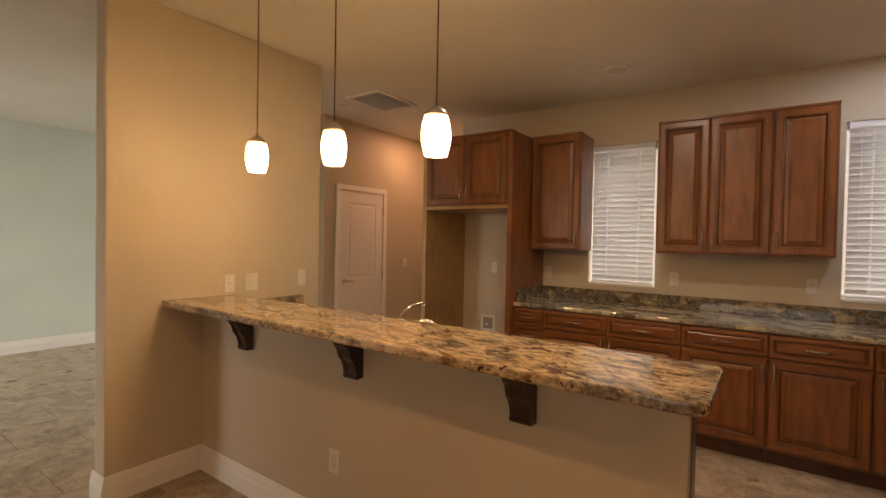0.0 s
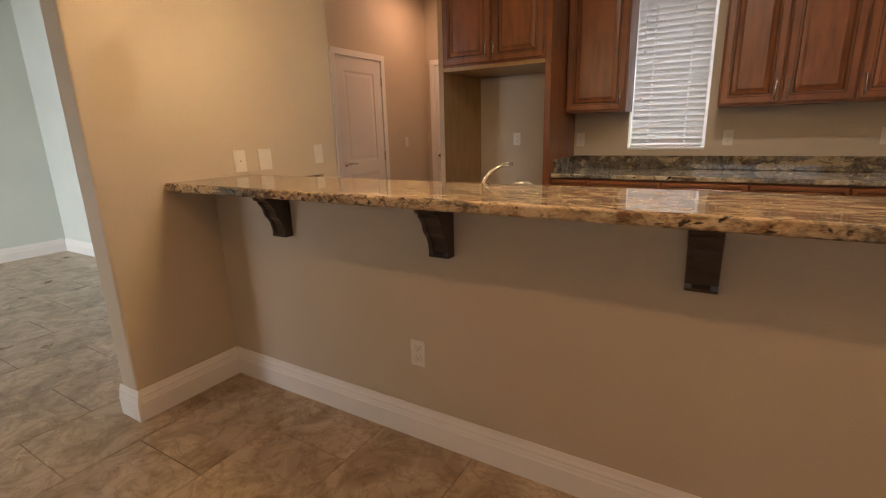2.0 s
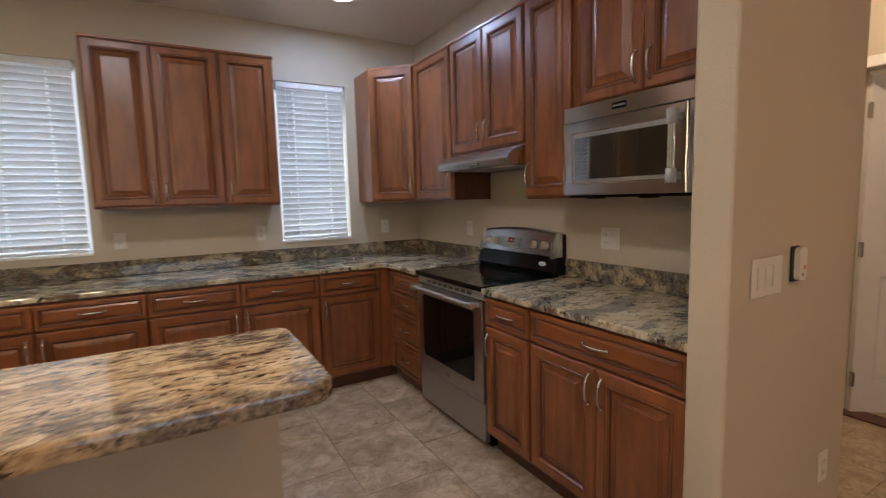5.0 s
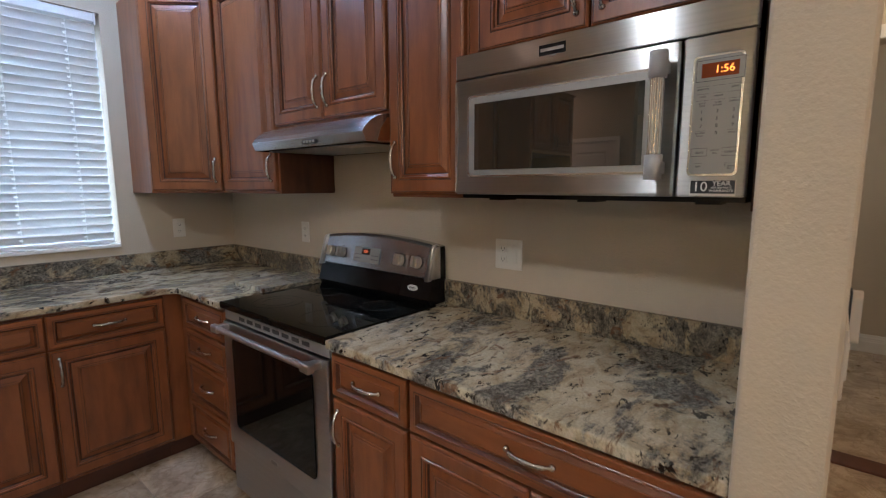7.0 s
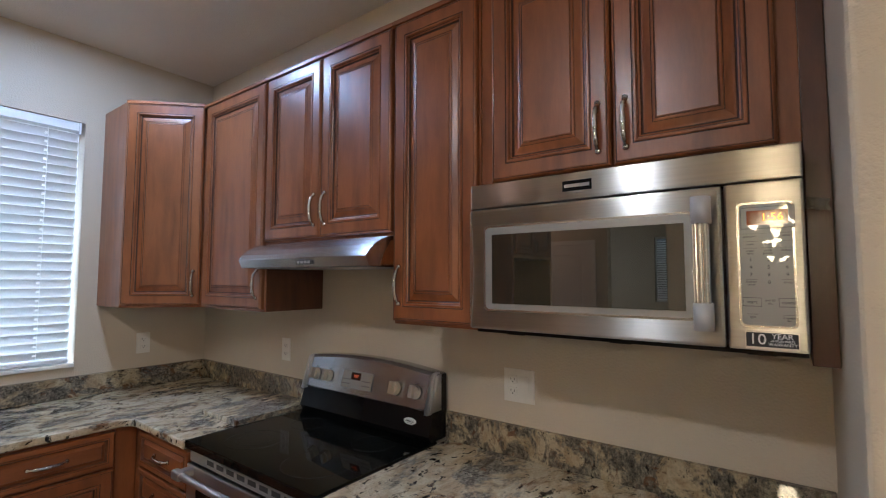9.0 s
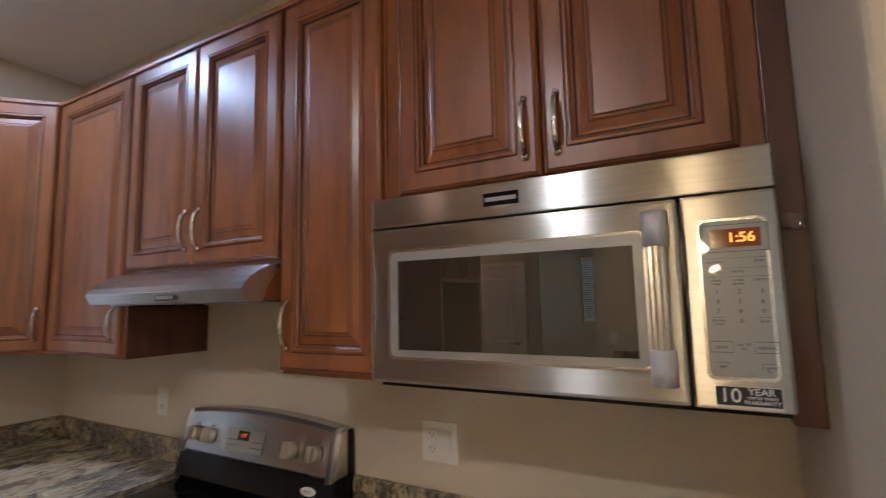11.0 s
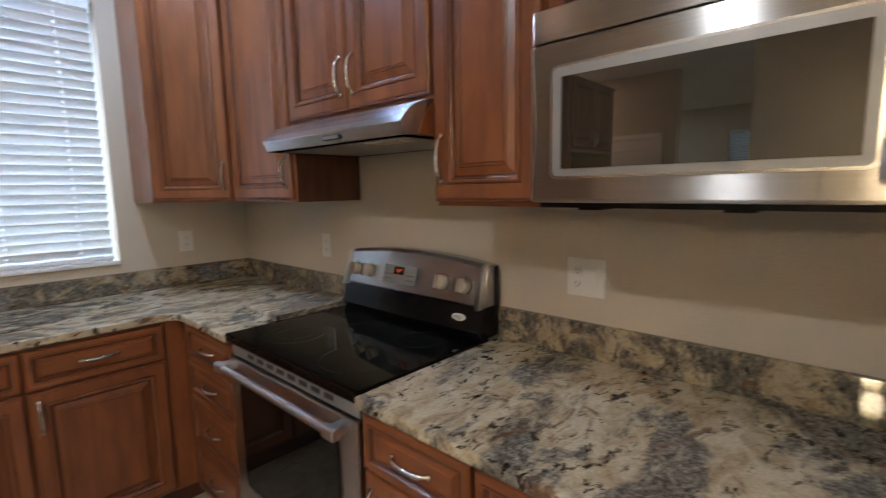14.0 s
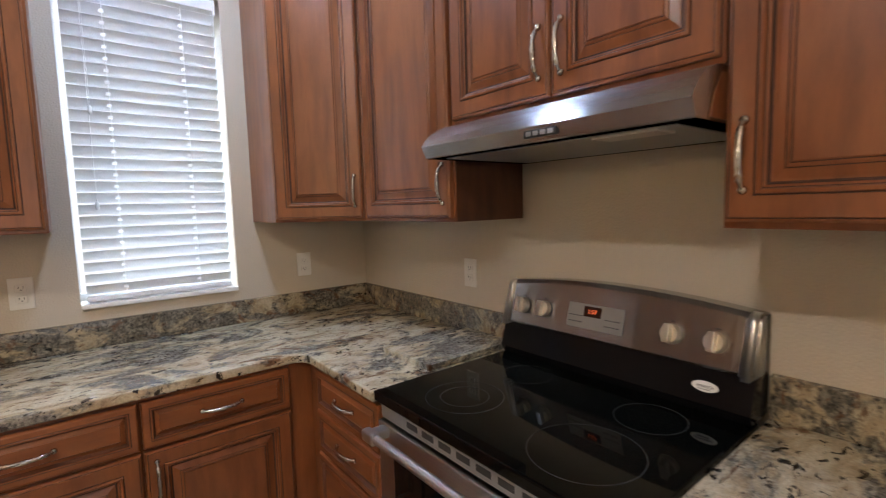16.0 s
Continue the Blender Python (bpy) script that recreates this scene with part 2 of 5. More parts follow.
GREY_PLASTIC = node_mat("light_grey_plastic", (0.42, 0.42, 0.43), 0.35)[0]
SILVER = node_mat("silver_plastic", (0.33, 0.32, 0.30), 0.38, 0.5)[0]
BLACK = node_mat("black_enamel", (0.008, 0.008, 0.009), 0.12)[0]
BLACKGLASS = node_mat("black_glass", (0.003, 0.0035, 0.003), 0.035)[0]
for m_ in (BLACK, BLACKGLASS):
    m_.node_tree.nodes["Principled BSDF"].inputs["Specular IOR Level"].default_value = 0.22
BURNER = node_mat("burner_print", (0.06, 0.06, 0.058), 0.15)[0]
DARKGLASS = node_mat("smoked_glass", (0.022, 0.022, 0.017), 0.015)[0]
DARKGLASS.node_tree.nodes["Principled BSDF"].inputs["IOR"].default_value = 2.15
PLATE = paint("white_plate_plastic", (0.68, 0.64, 0.56), 0.35, 0.02)
SLOT = node_mat("dark_slot", (0.03, 0.028, 0.025), 0.6)[0]
INK = node_mat("dark_print", (0.02, 0.02, 0.022), 0.5)[0]
WHITEINK = node_mat("white_print", (0.8, 0.8, 0.78), 0.5)[0]
BLIND = paint("white_blind_slat", (0.78, 0.78, 0.77), 0.4, 0.05)
bt = BLIND.node_tree
tl = bt.nodes.new("ShaderNodeBsdfTranslucent")
tl.inputs["Color"].default_value = (0.75, 0.74, 0.76, 1)
mx = bt.nodes.new("ShaderNodeMixShader")
mx.inputs["Fac"].default_value = 0.045
bt.links.new(bt.nodes["Principled BSDF"].outputs[0], mx.inputs[1])
bt.links.new(tl.outputs[0], mx.inputs[2])
bt.links.new(mx.outputs[0], bt.nodes["Material Output"].inputs["Surface"])
VINYL = paint("white_window_vinyl", (0.78, 0.79, 0.79), 0.35, 0.02)
CORD, ct, cb2 = node_mat("white_cord", (0.85, 0.85, 0.83), 0.8)
tl = ct.nodes.new("ShaderNodeBsdfTranslucent")
tl.inputs["Color"].default_value = (0.85, 0.87, 0.88, 1)
mx = ct.nodes.new("ShaderNodeMixShader")
mx.inputs["Fac"].default_value = 0.5
ct.links.new(cb2.outputs[0], mx.inputs[1])
ct.links.new(tl.outputs[0], mx.inputs[2])
ct.links.new(mx.outputs[0], ct.nodes["Material Output"].inputs["Surface"])
STUCCO = paint("pale_stucco", (0.80, 0.78, 0.76), 0.9, 0.5)
GROUND = paint("dry_ground", (0.34, 0.28, 0.21), 0.95, 0.9)
SHADE = emitter("lit_glass_shade", (1.0, 0.68, 0.34), SHADE_E)
st = SHADE.node_tree
sep = st.nodes.new("ShaderNodeSeparateXYZ")
st.links.new(coords(st, world_space=False), sep.inputs[0])
glow = st.nodes.new("ShaderNodeMapRange")
for slot, value in (("From Min", 0.085), ("From Max", 0.160), ("To Min", SHADE_E), ("To Max", 1.6)):
    glow.inputs[slot].default_value = value
st.links.new(sep.outputs["Z"], glow.inputs["Value"])
st.links.new(glow.outputs[0], st.nodes["Principled BSDF"].inputs["Emission Strength"])
st.links.new(ramp(st, sep.outputs["Z"], [(0.09, (1.0, 0.70, 0.36)), (0.15, (1.0, 0.62, 0.20))]), st.nodes["Principled BSDF"].inputs["Emission Color"])
CAN_ON = emitter("lit_diffuser", (1.0, 0.80, 0.56), CAN_E)
HALL_ON = emitter("lit_hall_diffuser", (1.0, 0.62, 0.36), HALL_E)
CAN_OFF = node_mat("unlit_diffuser", (0.55, 0.50, 0.44), 0.4)[0]
TAPE = node_mat("clear_tape", (0.75, 0.72, 0.66), 0.12)[0]
TAPE.node_tree.nodes["Principled BSDF"].inputs["Transmission Weight"].default_value = 0.75
FILM, ft, fb = node_mat("keypad_film", (0.28, 0.27, 0.25), 0.35, 0.1)
fb.inputs["Coat Weight"].default_value = 1.0
fb.inputs["Coat Roughness"].default_value = 0.02
fv = coords(ft, world_space=False)
fbump = ft.nodes.new("ShaderNodeBump")
fbump.inputs["Strength"].default_value, fbump.inputs["Distance"].default_value = 0.25, 0.004
ft.links.new(noise_tex(ft, fv, 28, 1, 0.4), fbump.inputs["Height"])
ft.links.new(fbump.outputs["Normal"], fb.inputs["Coat Normal"])
AMBER = emitter("amber_digits", (1.0, 0.28, 0.03), 3.0)
AMBERDIM = emitter("amber_display_glow", (0.16, 0.035, 0.010), 0.25, 0.1)
RED = emitter("red_digits", (1.0, 0.16, 0.04), 1.0)
DISPLAY = node_mat("display_window", (0.035, 0.014, 0.010), 0.1)[0]
STICKER = node_mat("orange_sticker", (0.75, 0.20, 0.05), 0.5)[0]
BLUE = node_mat("blue_print", (0.08, 0.12, 0.35), 0.5)[0]

clear, cnt, cb = node_mat("window_glass", (1, 1, 1), 0.0)
cb.inputs["Transmission Weight"].default_value = 1.0
cb.inputs["IOR"].default_value = 1.45


# ---- builders ----
def mesh_of(name, bm, mats):
    me = bpy.data.meshes.new(name)
    bmesh.ops.recalc_face_normals(bm, faces=bm.faces)
    bm.to_mesh(me)
    bm.free()
    for m in (mats if isinstance(mats, (list, tuple)) else [mats]):
        me.materials.append(m)
    return me


def part(name, bm, mats, parent=None, label="", smooth=False, m=None):
    me = mesh_of(name, bm, mats)
    if smooth:
        me.shade_smooth()
    ob = new(name, me)
    if parent is not None:
        ob.parent = parent
    if m is not None:
        ob.matrix_basis = m
    return tagged(ob, label)


def thing(name, m, label, category, group=""):
    ob = new(name)
    ob.empty_display_size = 0.1
    ob.matrix_basis = m
    return tagged(ob, label, category, group)


def structure(name, bm, mats, label="", parent=None, smooth=False):
    return tagged(part(name, bm, mats, parent, label, smooth), kind="structure")


def box(bm, x0, x1, y0, y1, z0, z1, bev=0.0, seg=2, mat=0):
    x0, x1 = sorted((x0, x1))
    y0, y1 = sorted((y0, y1))
    z0, z1 = sorted((z0, z1))
    vs = [bm.verts.new(c) for c in ((x0, y0, z0), (x1, y0, z0), (x1, y1, z0), (x0, y1, z0), (x0, y0, z1), (x1, y0, z1), (x1, y1, z1), (x0, y1, z1))]
    fs = [bm.faces.new([vs[i] for i in q]) for q in ((3, 2, 1, 0), (4, 5, 6, 7), (0, 1, 5, 4), (1, 2, 6, 5), (2, 3, 7, 6), (3, 0, 4, 7))]
    for f in fs:
        f.material_index = mat
    if bev:
        es = list({e for f in fs for e in f.edges})
        r = bmesh.ops.bevel(bm, geom=es, offset=bev, segments=seg, affect="EDGES", profile=0.6)
        for f in r["faces"]:
            f.material_index = mat
    return bm


def boxed(*args, **kw):
    return box(bmesh.new(), *args, **kw)


def prism(bm, pts, z0, z1, mat=0):
    a = [bm.verts.new((x, y, z0)) for x, y in pts]
    b = [bm.verts.new((x, y, z1)) for x, y in pts]
    n = len(pts)
    fs = [bm.faces.new(a[::-1]), bm.faces.new(b)] + [bm.faces.new((a[i], a[(i + 1) % n], b[(i + 1) % n], b[i])) for i in range(n)]
    for f in fs:
        f.material_index = mat
    return bm


def extrude_profile(bm, pts, x0, x1, mat=0):
    """A profile in (y, z) pulled along x."""
    a = [bm.verts.new((x0, y, z)) for y, z in pts]
    b = [bm.verts.new((x1, y, z)) for y, z in pts]
    n = len(pts)
    fs = [bm.faces.new(a), bm.faces.new(b[::-1])] + [bm.faces.new((a[i], b[i], b[(i + 1) % n], a[(i + 1) % n])) for i in range(n)]
    for f in fs:
        f.material_index = mat
    return bm


def lathe(bm, prof, seg=24, cx=0, cy=0, mat=0, close=True):
    rings = [[bm.verts.new((cx + r * math.cos(2 * math.pi * k / seg), cy + r * math.sin(2 * math.pi * k / seg), z)) for k in range(seg)] for r, z in prof]
    for a, b in zip(rings, rings[1:]):
        for k in range(seg):
            bm.faces.new((a[k], a[(k + 1) % seg], b[(k + 1) % seg], b[k])).material_index = mat
    if close:
        bm.faces.new(rings[0][::-1]).material_index = mat
        bm.faces.new(rings[-1]).material_index = mat
    return bm


def tube(bm, path, radii, seg=10, flat=1.0):
    """A round bar along a path of points; radii one for each point."""
    rings = []
    pts = [Vector(p) for p in path]
    side = None
    for i, p in enumerate(pts):
        d = (pts[min(i + 1, len(pts) - 1)] - pts[max(i - 1, 0)]).normalized()
        ref = Vector((1, 0, 0)) if abs(d.x) < 0.9 else Vector((0, 0, 1))
        side = (ref - d * ref.dot(d)).normalized() if side is None else (side - d * side.dot(d)).normalized()
        up = d.cross(side)
        rings.append([bm.verts.new(p + (side * math.cos(a) * flat + up * math.sin(a)) * radii[i]) for a in (2 * math.pi * k / seg for k in range(seg))])
    for a, b in zip(rings, rings[1:]):
        for k in range(seg):
            bm.faces.new((a[k], a[(k + 1) % seg], b[(k + 1) % seg], b[k]))
    bm.faces.new(rings[0][::-1])
    bm.faces.new(rings[-1])
    return bm


def rings_panel(bm, x0, x1, z0, z1, steps, cap=True):
    """Nested rectangles on a front that faces -y: steps of (inset, height out of the face, material)."""
    prev = None
    for inset, h, mat in steps:
        r = [bm.verts.new(c) for c in ((x0 + inset, -h, z0 + inset), (x1 - inset, -h, z0 + inset), (x1 - inset, -h, z1 - inset), (x0 + inset, -h, z1 - inset))]
        if prev:
            for k in range(4):
                bm.faces.new((prev[k], prev[(k + 1) % 4], r[(k + 1) % 4], r[k])).material_index = mat
        prev = r
    if cap:
        bm.faces.new(prev).material_index = 0
    return bm


def text_part(body, size, mat, parent, m, name="writing", extrude=0.0003):
    cu = bpy.data.curves.new(name, "FONT")
    cu.body, cu.size, cu.extrude, cu.align_x, cu.align_y = body, size, extrude, "CENTER", "CENTER"
    cu.resolution_u = 3
    tmp = new("tmp", cu)
    me = bpy.data.meshes.new_from_object(tmp.evaluated_get(bpy.context.evaluated_depsgraph_get()))
    bpy.data.objects.remove(tmp)
    bpy.data.curves.remove(cu)
    me.materials.clear()
    me.materials.append(mat)
    ob = new(name, me)
    ob.parent, ob.matrix_basis = parent, m
    return ob


FACE = Matrix.Rotation(radians(90), 4, "X")


def on_front(x, y, z):
    return Matrix.Translation((x, y, z)) @ FACE


def pull_mesh(length=0.120):
    """A bow pull along x that stands out of a front facing -y."""
    bm = bmesh.new()
    n = 28
    path, radii = [], []
    for i in range(n + 1):
        u = i / n
        x = (u - 0.5) * length
        out = 0.022 * (1 - abs(2 * u - 1) ** 3.0) + 0.001
        path.append((x, -out, 0))
        ring = 0.0022 if i in (4, 6, 22, 24) else (0.0016 if i in (13, 15) else 0.0)
        radii.append(0.0044 + 0.0016 * math.sin(math.pi * u) + ring)
    tube(bm, path, radii, 10)
    for s in (-1, 1):
        r = bmesh.ops.create_cone(bm, segments=12, radius1=0.0085, radius2=0.006, depth=0.007, cap_ends=True)
        bmesh.ops.transform(bm, verts=r["verts"], matrix=Matrix.Translation((s * length / 2, -0.0035, 0)) @ FACE)
    me = mesh_of("handle", bm, NICKEL)
    me.shade_smooth()
    return me


PULL = pull_mesh()


def pull(parent, x, z, upright, out=0.021):
    ob = new("handle", PULL)
    ob.parent = parent
    ob.matrix_basis = Matrix.Translation((x, -out, z)) @ (Matrix.Rotation(radians(90), 4, "Y") if upright else Matrix.Identity(4))
    return tagged(ob, "satin nickel bow pull")

# ---- structure ----
def wall(name, x0, x1, y0, y1, z0=0.0, z1=CEIL, mat=WALL, label="", bev=0.0):
    return structure(name, boxed(x0, x1, y0, y1, z0, z1, bev, 3), mat, label)


def wall_with_openings(name, along, a0, a1, b0, b1, openings, mat=WALL, label=""):
    """A wall along 'x' or 'y' from a0 to a1, b0 to b1 thick, with openings (from, to, sill, head)."""
    bm = bmesh.new()
    def piece(p0, p1, z0, z1):
        if p1 - p0 > 1e-4 and z1 - z0 > 1e-4:
            box(bm, *((p0, p1, b0, b1) if along == "x" else (b0, b1, p0, p1)), z0, z1)
    at = a0
    for o0, o1, sill, head in openings:
        piece(at, o0, 0, CEIL)
        piece(o0, o1, 0, sill)
        piece(o0, o1, head, CEIL)
        at = o1
    piece(at, a1, 0, CEIL)
    return structure(name, bm, mat, label)


W1 = (-0.325, 0.247, 1.080, 2.335)
W2 = (1.478, 2.050, 1.080, 2.335)
wall_with_openings("wall_north", "x", -1.75, 2.865, 6.10, 6.25, [W1, W2], WALL, "beige painted kitchen wall with two tall narrow windows")
wall_with_openings("wall_east", "y", 3.068, 6.10, 2.715, 2.865, [], WALL, "beige painted wall behind the kitchen range")
wall("wall_pillar", 2.07, 2.905, 2.945, 3.068, label="short beige wall end beside the counter, with rounded corners", bev=0.012)
wall("wall_stub", -1.935, -1.80, 2.74, 4.165, label="beige wall end beside the breakfast bar, with rounded corners", bev=0.012)
wall("wall_hall_west", -2.97, -2.83, 5.08, 7.04, label="beige hall wall with a white door")
wall("wall_hall_north", -2.83, -1.75, 6.90, 7.04, label="beige wall at the end of the hall")
wall("wall_hall_east", -1.75, -1.63, 6.25, 7.04, label="beige hall wall")
wall("wall_side_north", -6.25, -2.97, 4.165, 4.30, mat=WALL_GREY, label="grey green painted wall of the side room")
wall("wall_side_west", -6.39, -6.25, -1.6, 4.30, mat=WALL_GREY, label="grey green painted wall of the side room")
W5 = (4.40, 5.25, 1.08, 2.335)
wall_with_openings("wall_nook_west", "y", 4.30, 7.04, -6.39, -6.25, [W5], WALL, "beige painted wall with a narrow window")
wall("wall_nook_north", -6.25, -2.97, 6.90, 7.04, label="beige painted wall of the nook beside the hall")
wall_with_openings("wall_south", "x", -6.39, 6.60, -1.60, -1.45, [(-5.2, -3.2, 0.6, 2.3), (-0.25, 2.05, 0.6, 2.3)], WALL, "beige painted wall with two large windows")
wall_with_openings("wall_dining_east", "y", -1.45, 1.60, 3.60, 3.72, [], WALL, "beige painted wall")
wall("wall_entry_south", 3.72, 6.60, 1.48, 1.60, label="beige painted wall")
wall_with_openings("wall_entry_east", "y", 1.60, 6.25, 4.20, 4.32, [(2.55, 3.40, 0.0, 2.06)], WALL, "beige wall with a cased doorway")
wall("wall_entry_north", 2.865, 4.20, 4.60, 4.72, label="beige painted wall")
wall("wall_far_east", 6.45, 6.60, 1.60, 6.25, label="beige painted wall of the far room")
wall("wall_far_north", 4.32, 6.45, 6.10, 6.25, label="beige painted wall of the far room")
structure("ceiling", boxed(-6.5, 6.7, -1.7, 7.1, CEIL, CEIL + 0.15), CEILING, "pale textured ceiling")
structure("floor", boxed(-6.5, 6.7, -1.7, 7.1, -0.16, -0.006), GROUT, "tiled floor with grey brown grout")
structure("ground", boxed(-70, 70, -70, 70, -0.4, -0.2), GROUND, "dry brown ground outside")

# breakfast bar wall
structure("wall_bar", boxed(-1.80, 0.890, 3.26, 3.40, 0, 1.028, 0.006), WALL, "low beige wall that carries the breakfast bar")

# Thin dark strip laid over the end face of the bar wall.
structure("end_panel", boxed(0.8905, 0.8925, 3.305, 3.40, 0.0, 1.028), CORBEL, "narrow dark strip on the end of the bar wall")

BASE_PROFILE = [(0, 0), (-0.016, 0), (-0.016, 0.088), (-0.013, 0.096), (-0.0125, 0.103), (-0.010, 0.112), (-0.0105, 0.120), (-0.006, 0.132), (-0.003, 0.150), (0, 0.150)]


def baseboard(x0, y0, x1, y1, label="white stepped baseboard"):
    """Along a wall from one end to the other; the wall lies to the left of the way."""
    d = Vector((x1 - x0, y1 - y0, 0))
    bm = extrude_profile(bmesh.new(), BASE_PROFILE, 0, d.length)
    ob = structure("baseboard", bm, TRIM, label)
    ob.matrix_basis = Matrix.Translation((x0, y0, 0)) @ Matrix.Rotation(math.atan2(d.y, d.x), 4, "Z")


baseboard(-1.784, 3.26, 0.890, 3.26)
baseboard(-1.80, 2.7405, -1.80, 3.2595)
ob = baseboard(-1.951, 2.74, -1.784, 2.74)
baseboard(-1.935, 4.165, -1.935, 2.7405)
baseboard(-6.25, -1.45, -6.25, 4.149)
baseboard(-6.25, 4.165, -2.97, 4.165)
baseboard(-2.83, 6.115, -2.83, 6.90)
baseboard(-2.83, 5.08, -2.83, 5.235)
baseboard(2.87, 4.6, 4.2, 4.6)
baseboard(4.2, 4.6, 4.2, 3.46)
baseboard(4.2, 2.49, 4.2, 1.6)
baseboard(2.054, 2.945, 2.905, 2.945)
baseboard(2.07, 3.068, 2.07, 2.9455)
baseboard(6.45, 6.1, 6.45, 1.6)
baseboard(4.32, 6.1, 6.45, 6.1)


# ---- windows and blinds ----
SLAT = None


def kitchen_window(x0, x1, z0, z1, number):
    w = structure("window_%d" % number, box(bmesh.new(), x0, x1, 6.205, 6.245, z0, z0 + 0.035), VINYL, "white framed window behind a white blind")
    fr = bmesh.new()
    for a in ((x0, x0 + 0.006, z0 + 0.035, z1), (x1 - 0.006, x1, z0 + 0.035, z1), (x0 + 0.006, x1 - 0.006, z1 - 0.04, z1)):
        box(fr, a[0], a[1], 6.20, 6.24, a[2], a[3])
    part("window_frame", fr, VINYL, w, "white vinyl window frame")
    p = part("pane", boxed(x0 + 0.006, x1 - 0.006, 6.218, 6.224, z0 + 0.035, z1 - 0.04), clear, w, "clear window pane")
    p.visible_shadow = False
    part("window_sill", boxed(x0 + 0.002, x1 - 0.002, 6.085, 6.20, z0 - 0.012, z0 + 0.006, 0.004), TRIM, w, "white painted window sill")

    global SLAT
    width = x1 - x0 - 0.044
    blind = thing("window_blind", pose((x0 + x1) / 2, 6.135, z0 + 0.006), "white slatted window blind, lowered with closed slats, in the window", "blind", "kitchen window blinds")
    part("headrail", boxed(-width / 2, width / 2, -0.028, 0.03, z1 - z0 - 0.052, z1 - z0 - 0.008, 0.003), BLIND, blind, "white headrail")
    part("bottom_rail", boxed(-width / 2, width / 2, -0.024, 0.024, 0.004, 0.024, 0.006), BLIND, blind, "white bottom rail")
    if SLAT is None:
        bm = bmesh.new()
        tilt = radians(-50)

        def strip(u0, u1, xa, xb, n_=4):
            top, bot = [], []
            for i in range(n_ + 1):
                u = u0 + (u1 - u0) * i / n_
                c = 0.0028 * (1 - (u / 0.025) ** 2)
                for lst, off in ((top, 0.0014), (bot, -0.0014)):
                    lst.append((u * math.cos(tilt) - (c + off) * math.sin(tilt), u * math.sin(tilt) + (c + off) * math.cos(tilt)))
            extrude_profile(bm, top + bot[::-1], xa, xb)
        h = width / 2
        for xa, xb in ((-h, -0.143), (-0.127, 0.127), (0.143, h)):
            strip(-0.025, 0.025, xa, xb, 6)
        for xa, xb in ((-0.143, -0.127), (0.127, 0.143)):
            strip(-0.025, -0.0065, xa, xb, 2)
            strip(0.0065, 0.025, xa, xb, 2)
        SLAT = mesh_of("slat", bm, BLIND)
    n = 26
    for i in range(n):
        s = new("slat", SLAT)
        s.parent = blind
        s.matrix_basis = pose(0, 0, 0.05 + i * (z1 - z0 - 0.135) / (n - 1), random.uniform(-0.5, 0.5), 0, 0)
    for lx in (-0.135, 0.135):
        lad = bmesh.new()
        for yy in (-0.0252, 0.0252):
            box(lad, lx - 0.0012, lx + 0.0012, yy - 0.0008, yy + 0.0008, 0.02, z1 - z0 - 0.06)
        part("ladder_cord", lad, CORD, blind, "white ladder cord")
    for lx, drop in ((-0.20, 0.50), (-0.205, 0.86)):
        cb_ = tube(bmesh.new(), [(lx, -0.040, z1 - z0 - 0.05), (lx, -0.040, z1 - z0 - drop)], [0.001, 0.001], 6)
        part("pull_cord", cb_, CORD, blind, "white pull cord")
        tz = z1 - z0 - drop
        part("tassel", lathe(bmesh.new(), [(0.002, tz), (0.006, tz - 0.006), (0.0075, tz - 0.026), (0.004, tz - 0.034)], 10, lx, -0.040), CORD, blind, "small white cord tassel", True)
    for sx in (-1, 1):
        part("bracket", boxed(sx * width / 2 - 0.004, sx * width / 2 + 0.004, -0.034, 0.034, z1 - z0 - 0.068, z1 - z0 - 0.008), VINYL, blind, "white blind bracket")


kitchen_window(*W1, 1)
kitchen_window(*W2, 2)
w = structure("window_5", boxed(-6.36, -6.32, W5[0], W5[1], W5[2], W5[2] + 0.035), VINYL, "white framed window behind a white blind")
fr = bmesh.new()
for q in ((W5[0], W5[0] + 0.03, W5[2] + 0.035, W5[3]), (W5[1] - 0.03, W5[1], W5[2] + 0.035, W5[3]), (W5[0] + 0.03, W5[1] - 0.03, W5[3] - 0.04, W5[3])):
    box(fr, -6.36, -6.32, *q)
part("window_frame", fr, VINYL, w, "white vinyl window frame")
p = part("pane", boxed(-6.345, -6.339, W5[0] + 0.03, W5[1] - 0.03, W5[2] + 0.035, W5[3] - 0.04), clear, w, "clear window pane")
p.visible_shadow = False
nb = thing("window_blind", pose(-6.285, (W5[0] + W5[1]) / 2, W5[2]), "white slatted window blind, lowered with half-open slats, in the nook window", "blind")
nw = W5[1] - W5[0] - 0.03
part("headrail", boxed(-0.028, 0.028, -nw / 2, nw / 2, 1.20, 1.245, 0.003), BLIND, nb, "white headrail")
part("bottom_rail", boxed(-0.024, 0.024, -nw / 2, nw / 2, 0.006, 0.024, 0.005), BLIND, nb, "white bottom rail")
nook_slat = mesh_of("slat", boxed(-0.025, 0.025, -nw / 2, nw / 2, -0.0014, 0.0014), BLIND)
for i in range(26):
    s = new("slat", nook_slat)
    s.parent, s.matrix_basis = nb, pose(0, 0, 0.05 + i * 0.0445, 0, 38, 0)
for ly in (-0.22, 0.22):
    part("ladder_cord", boxed(0.0255, 0.0263, ly - 0.0012, ly + 0.0012, 0.02, 1.20), CORD, nb, "white ladder cord")
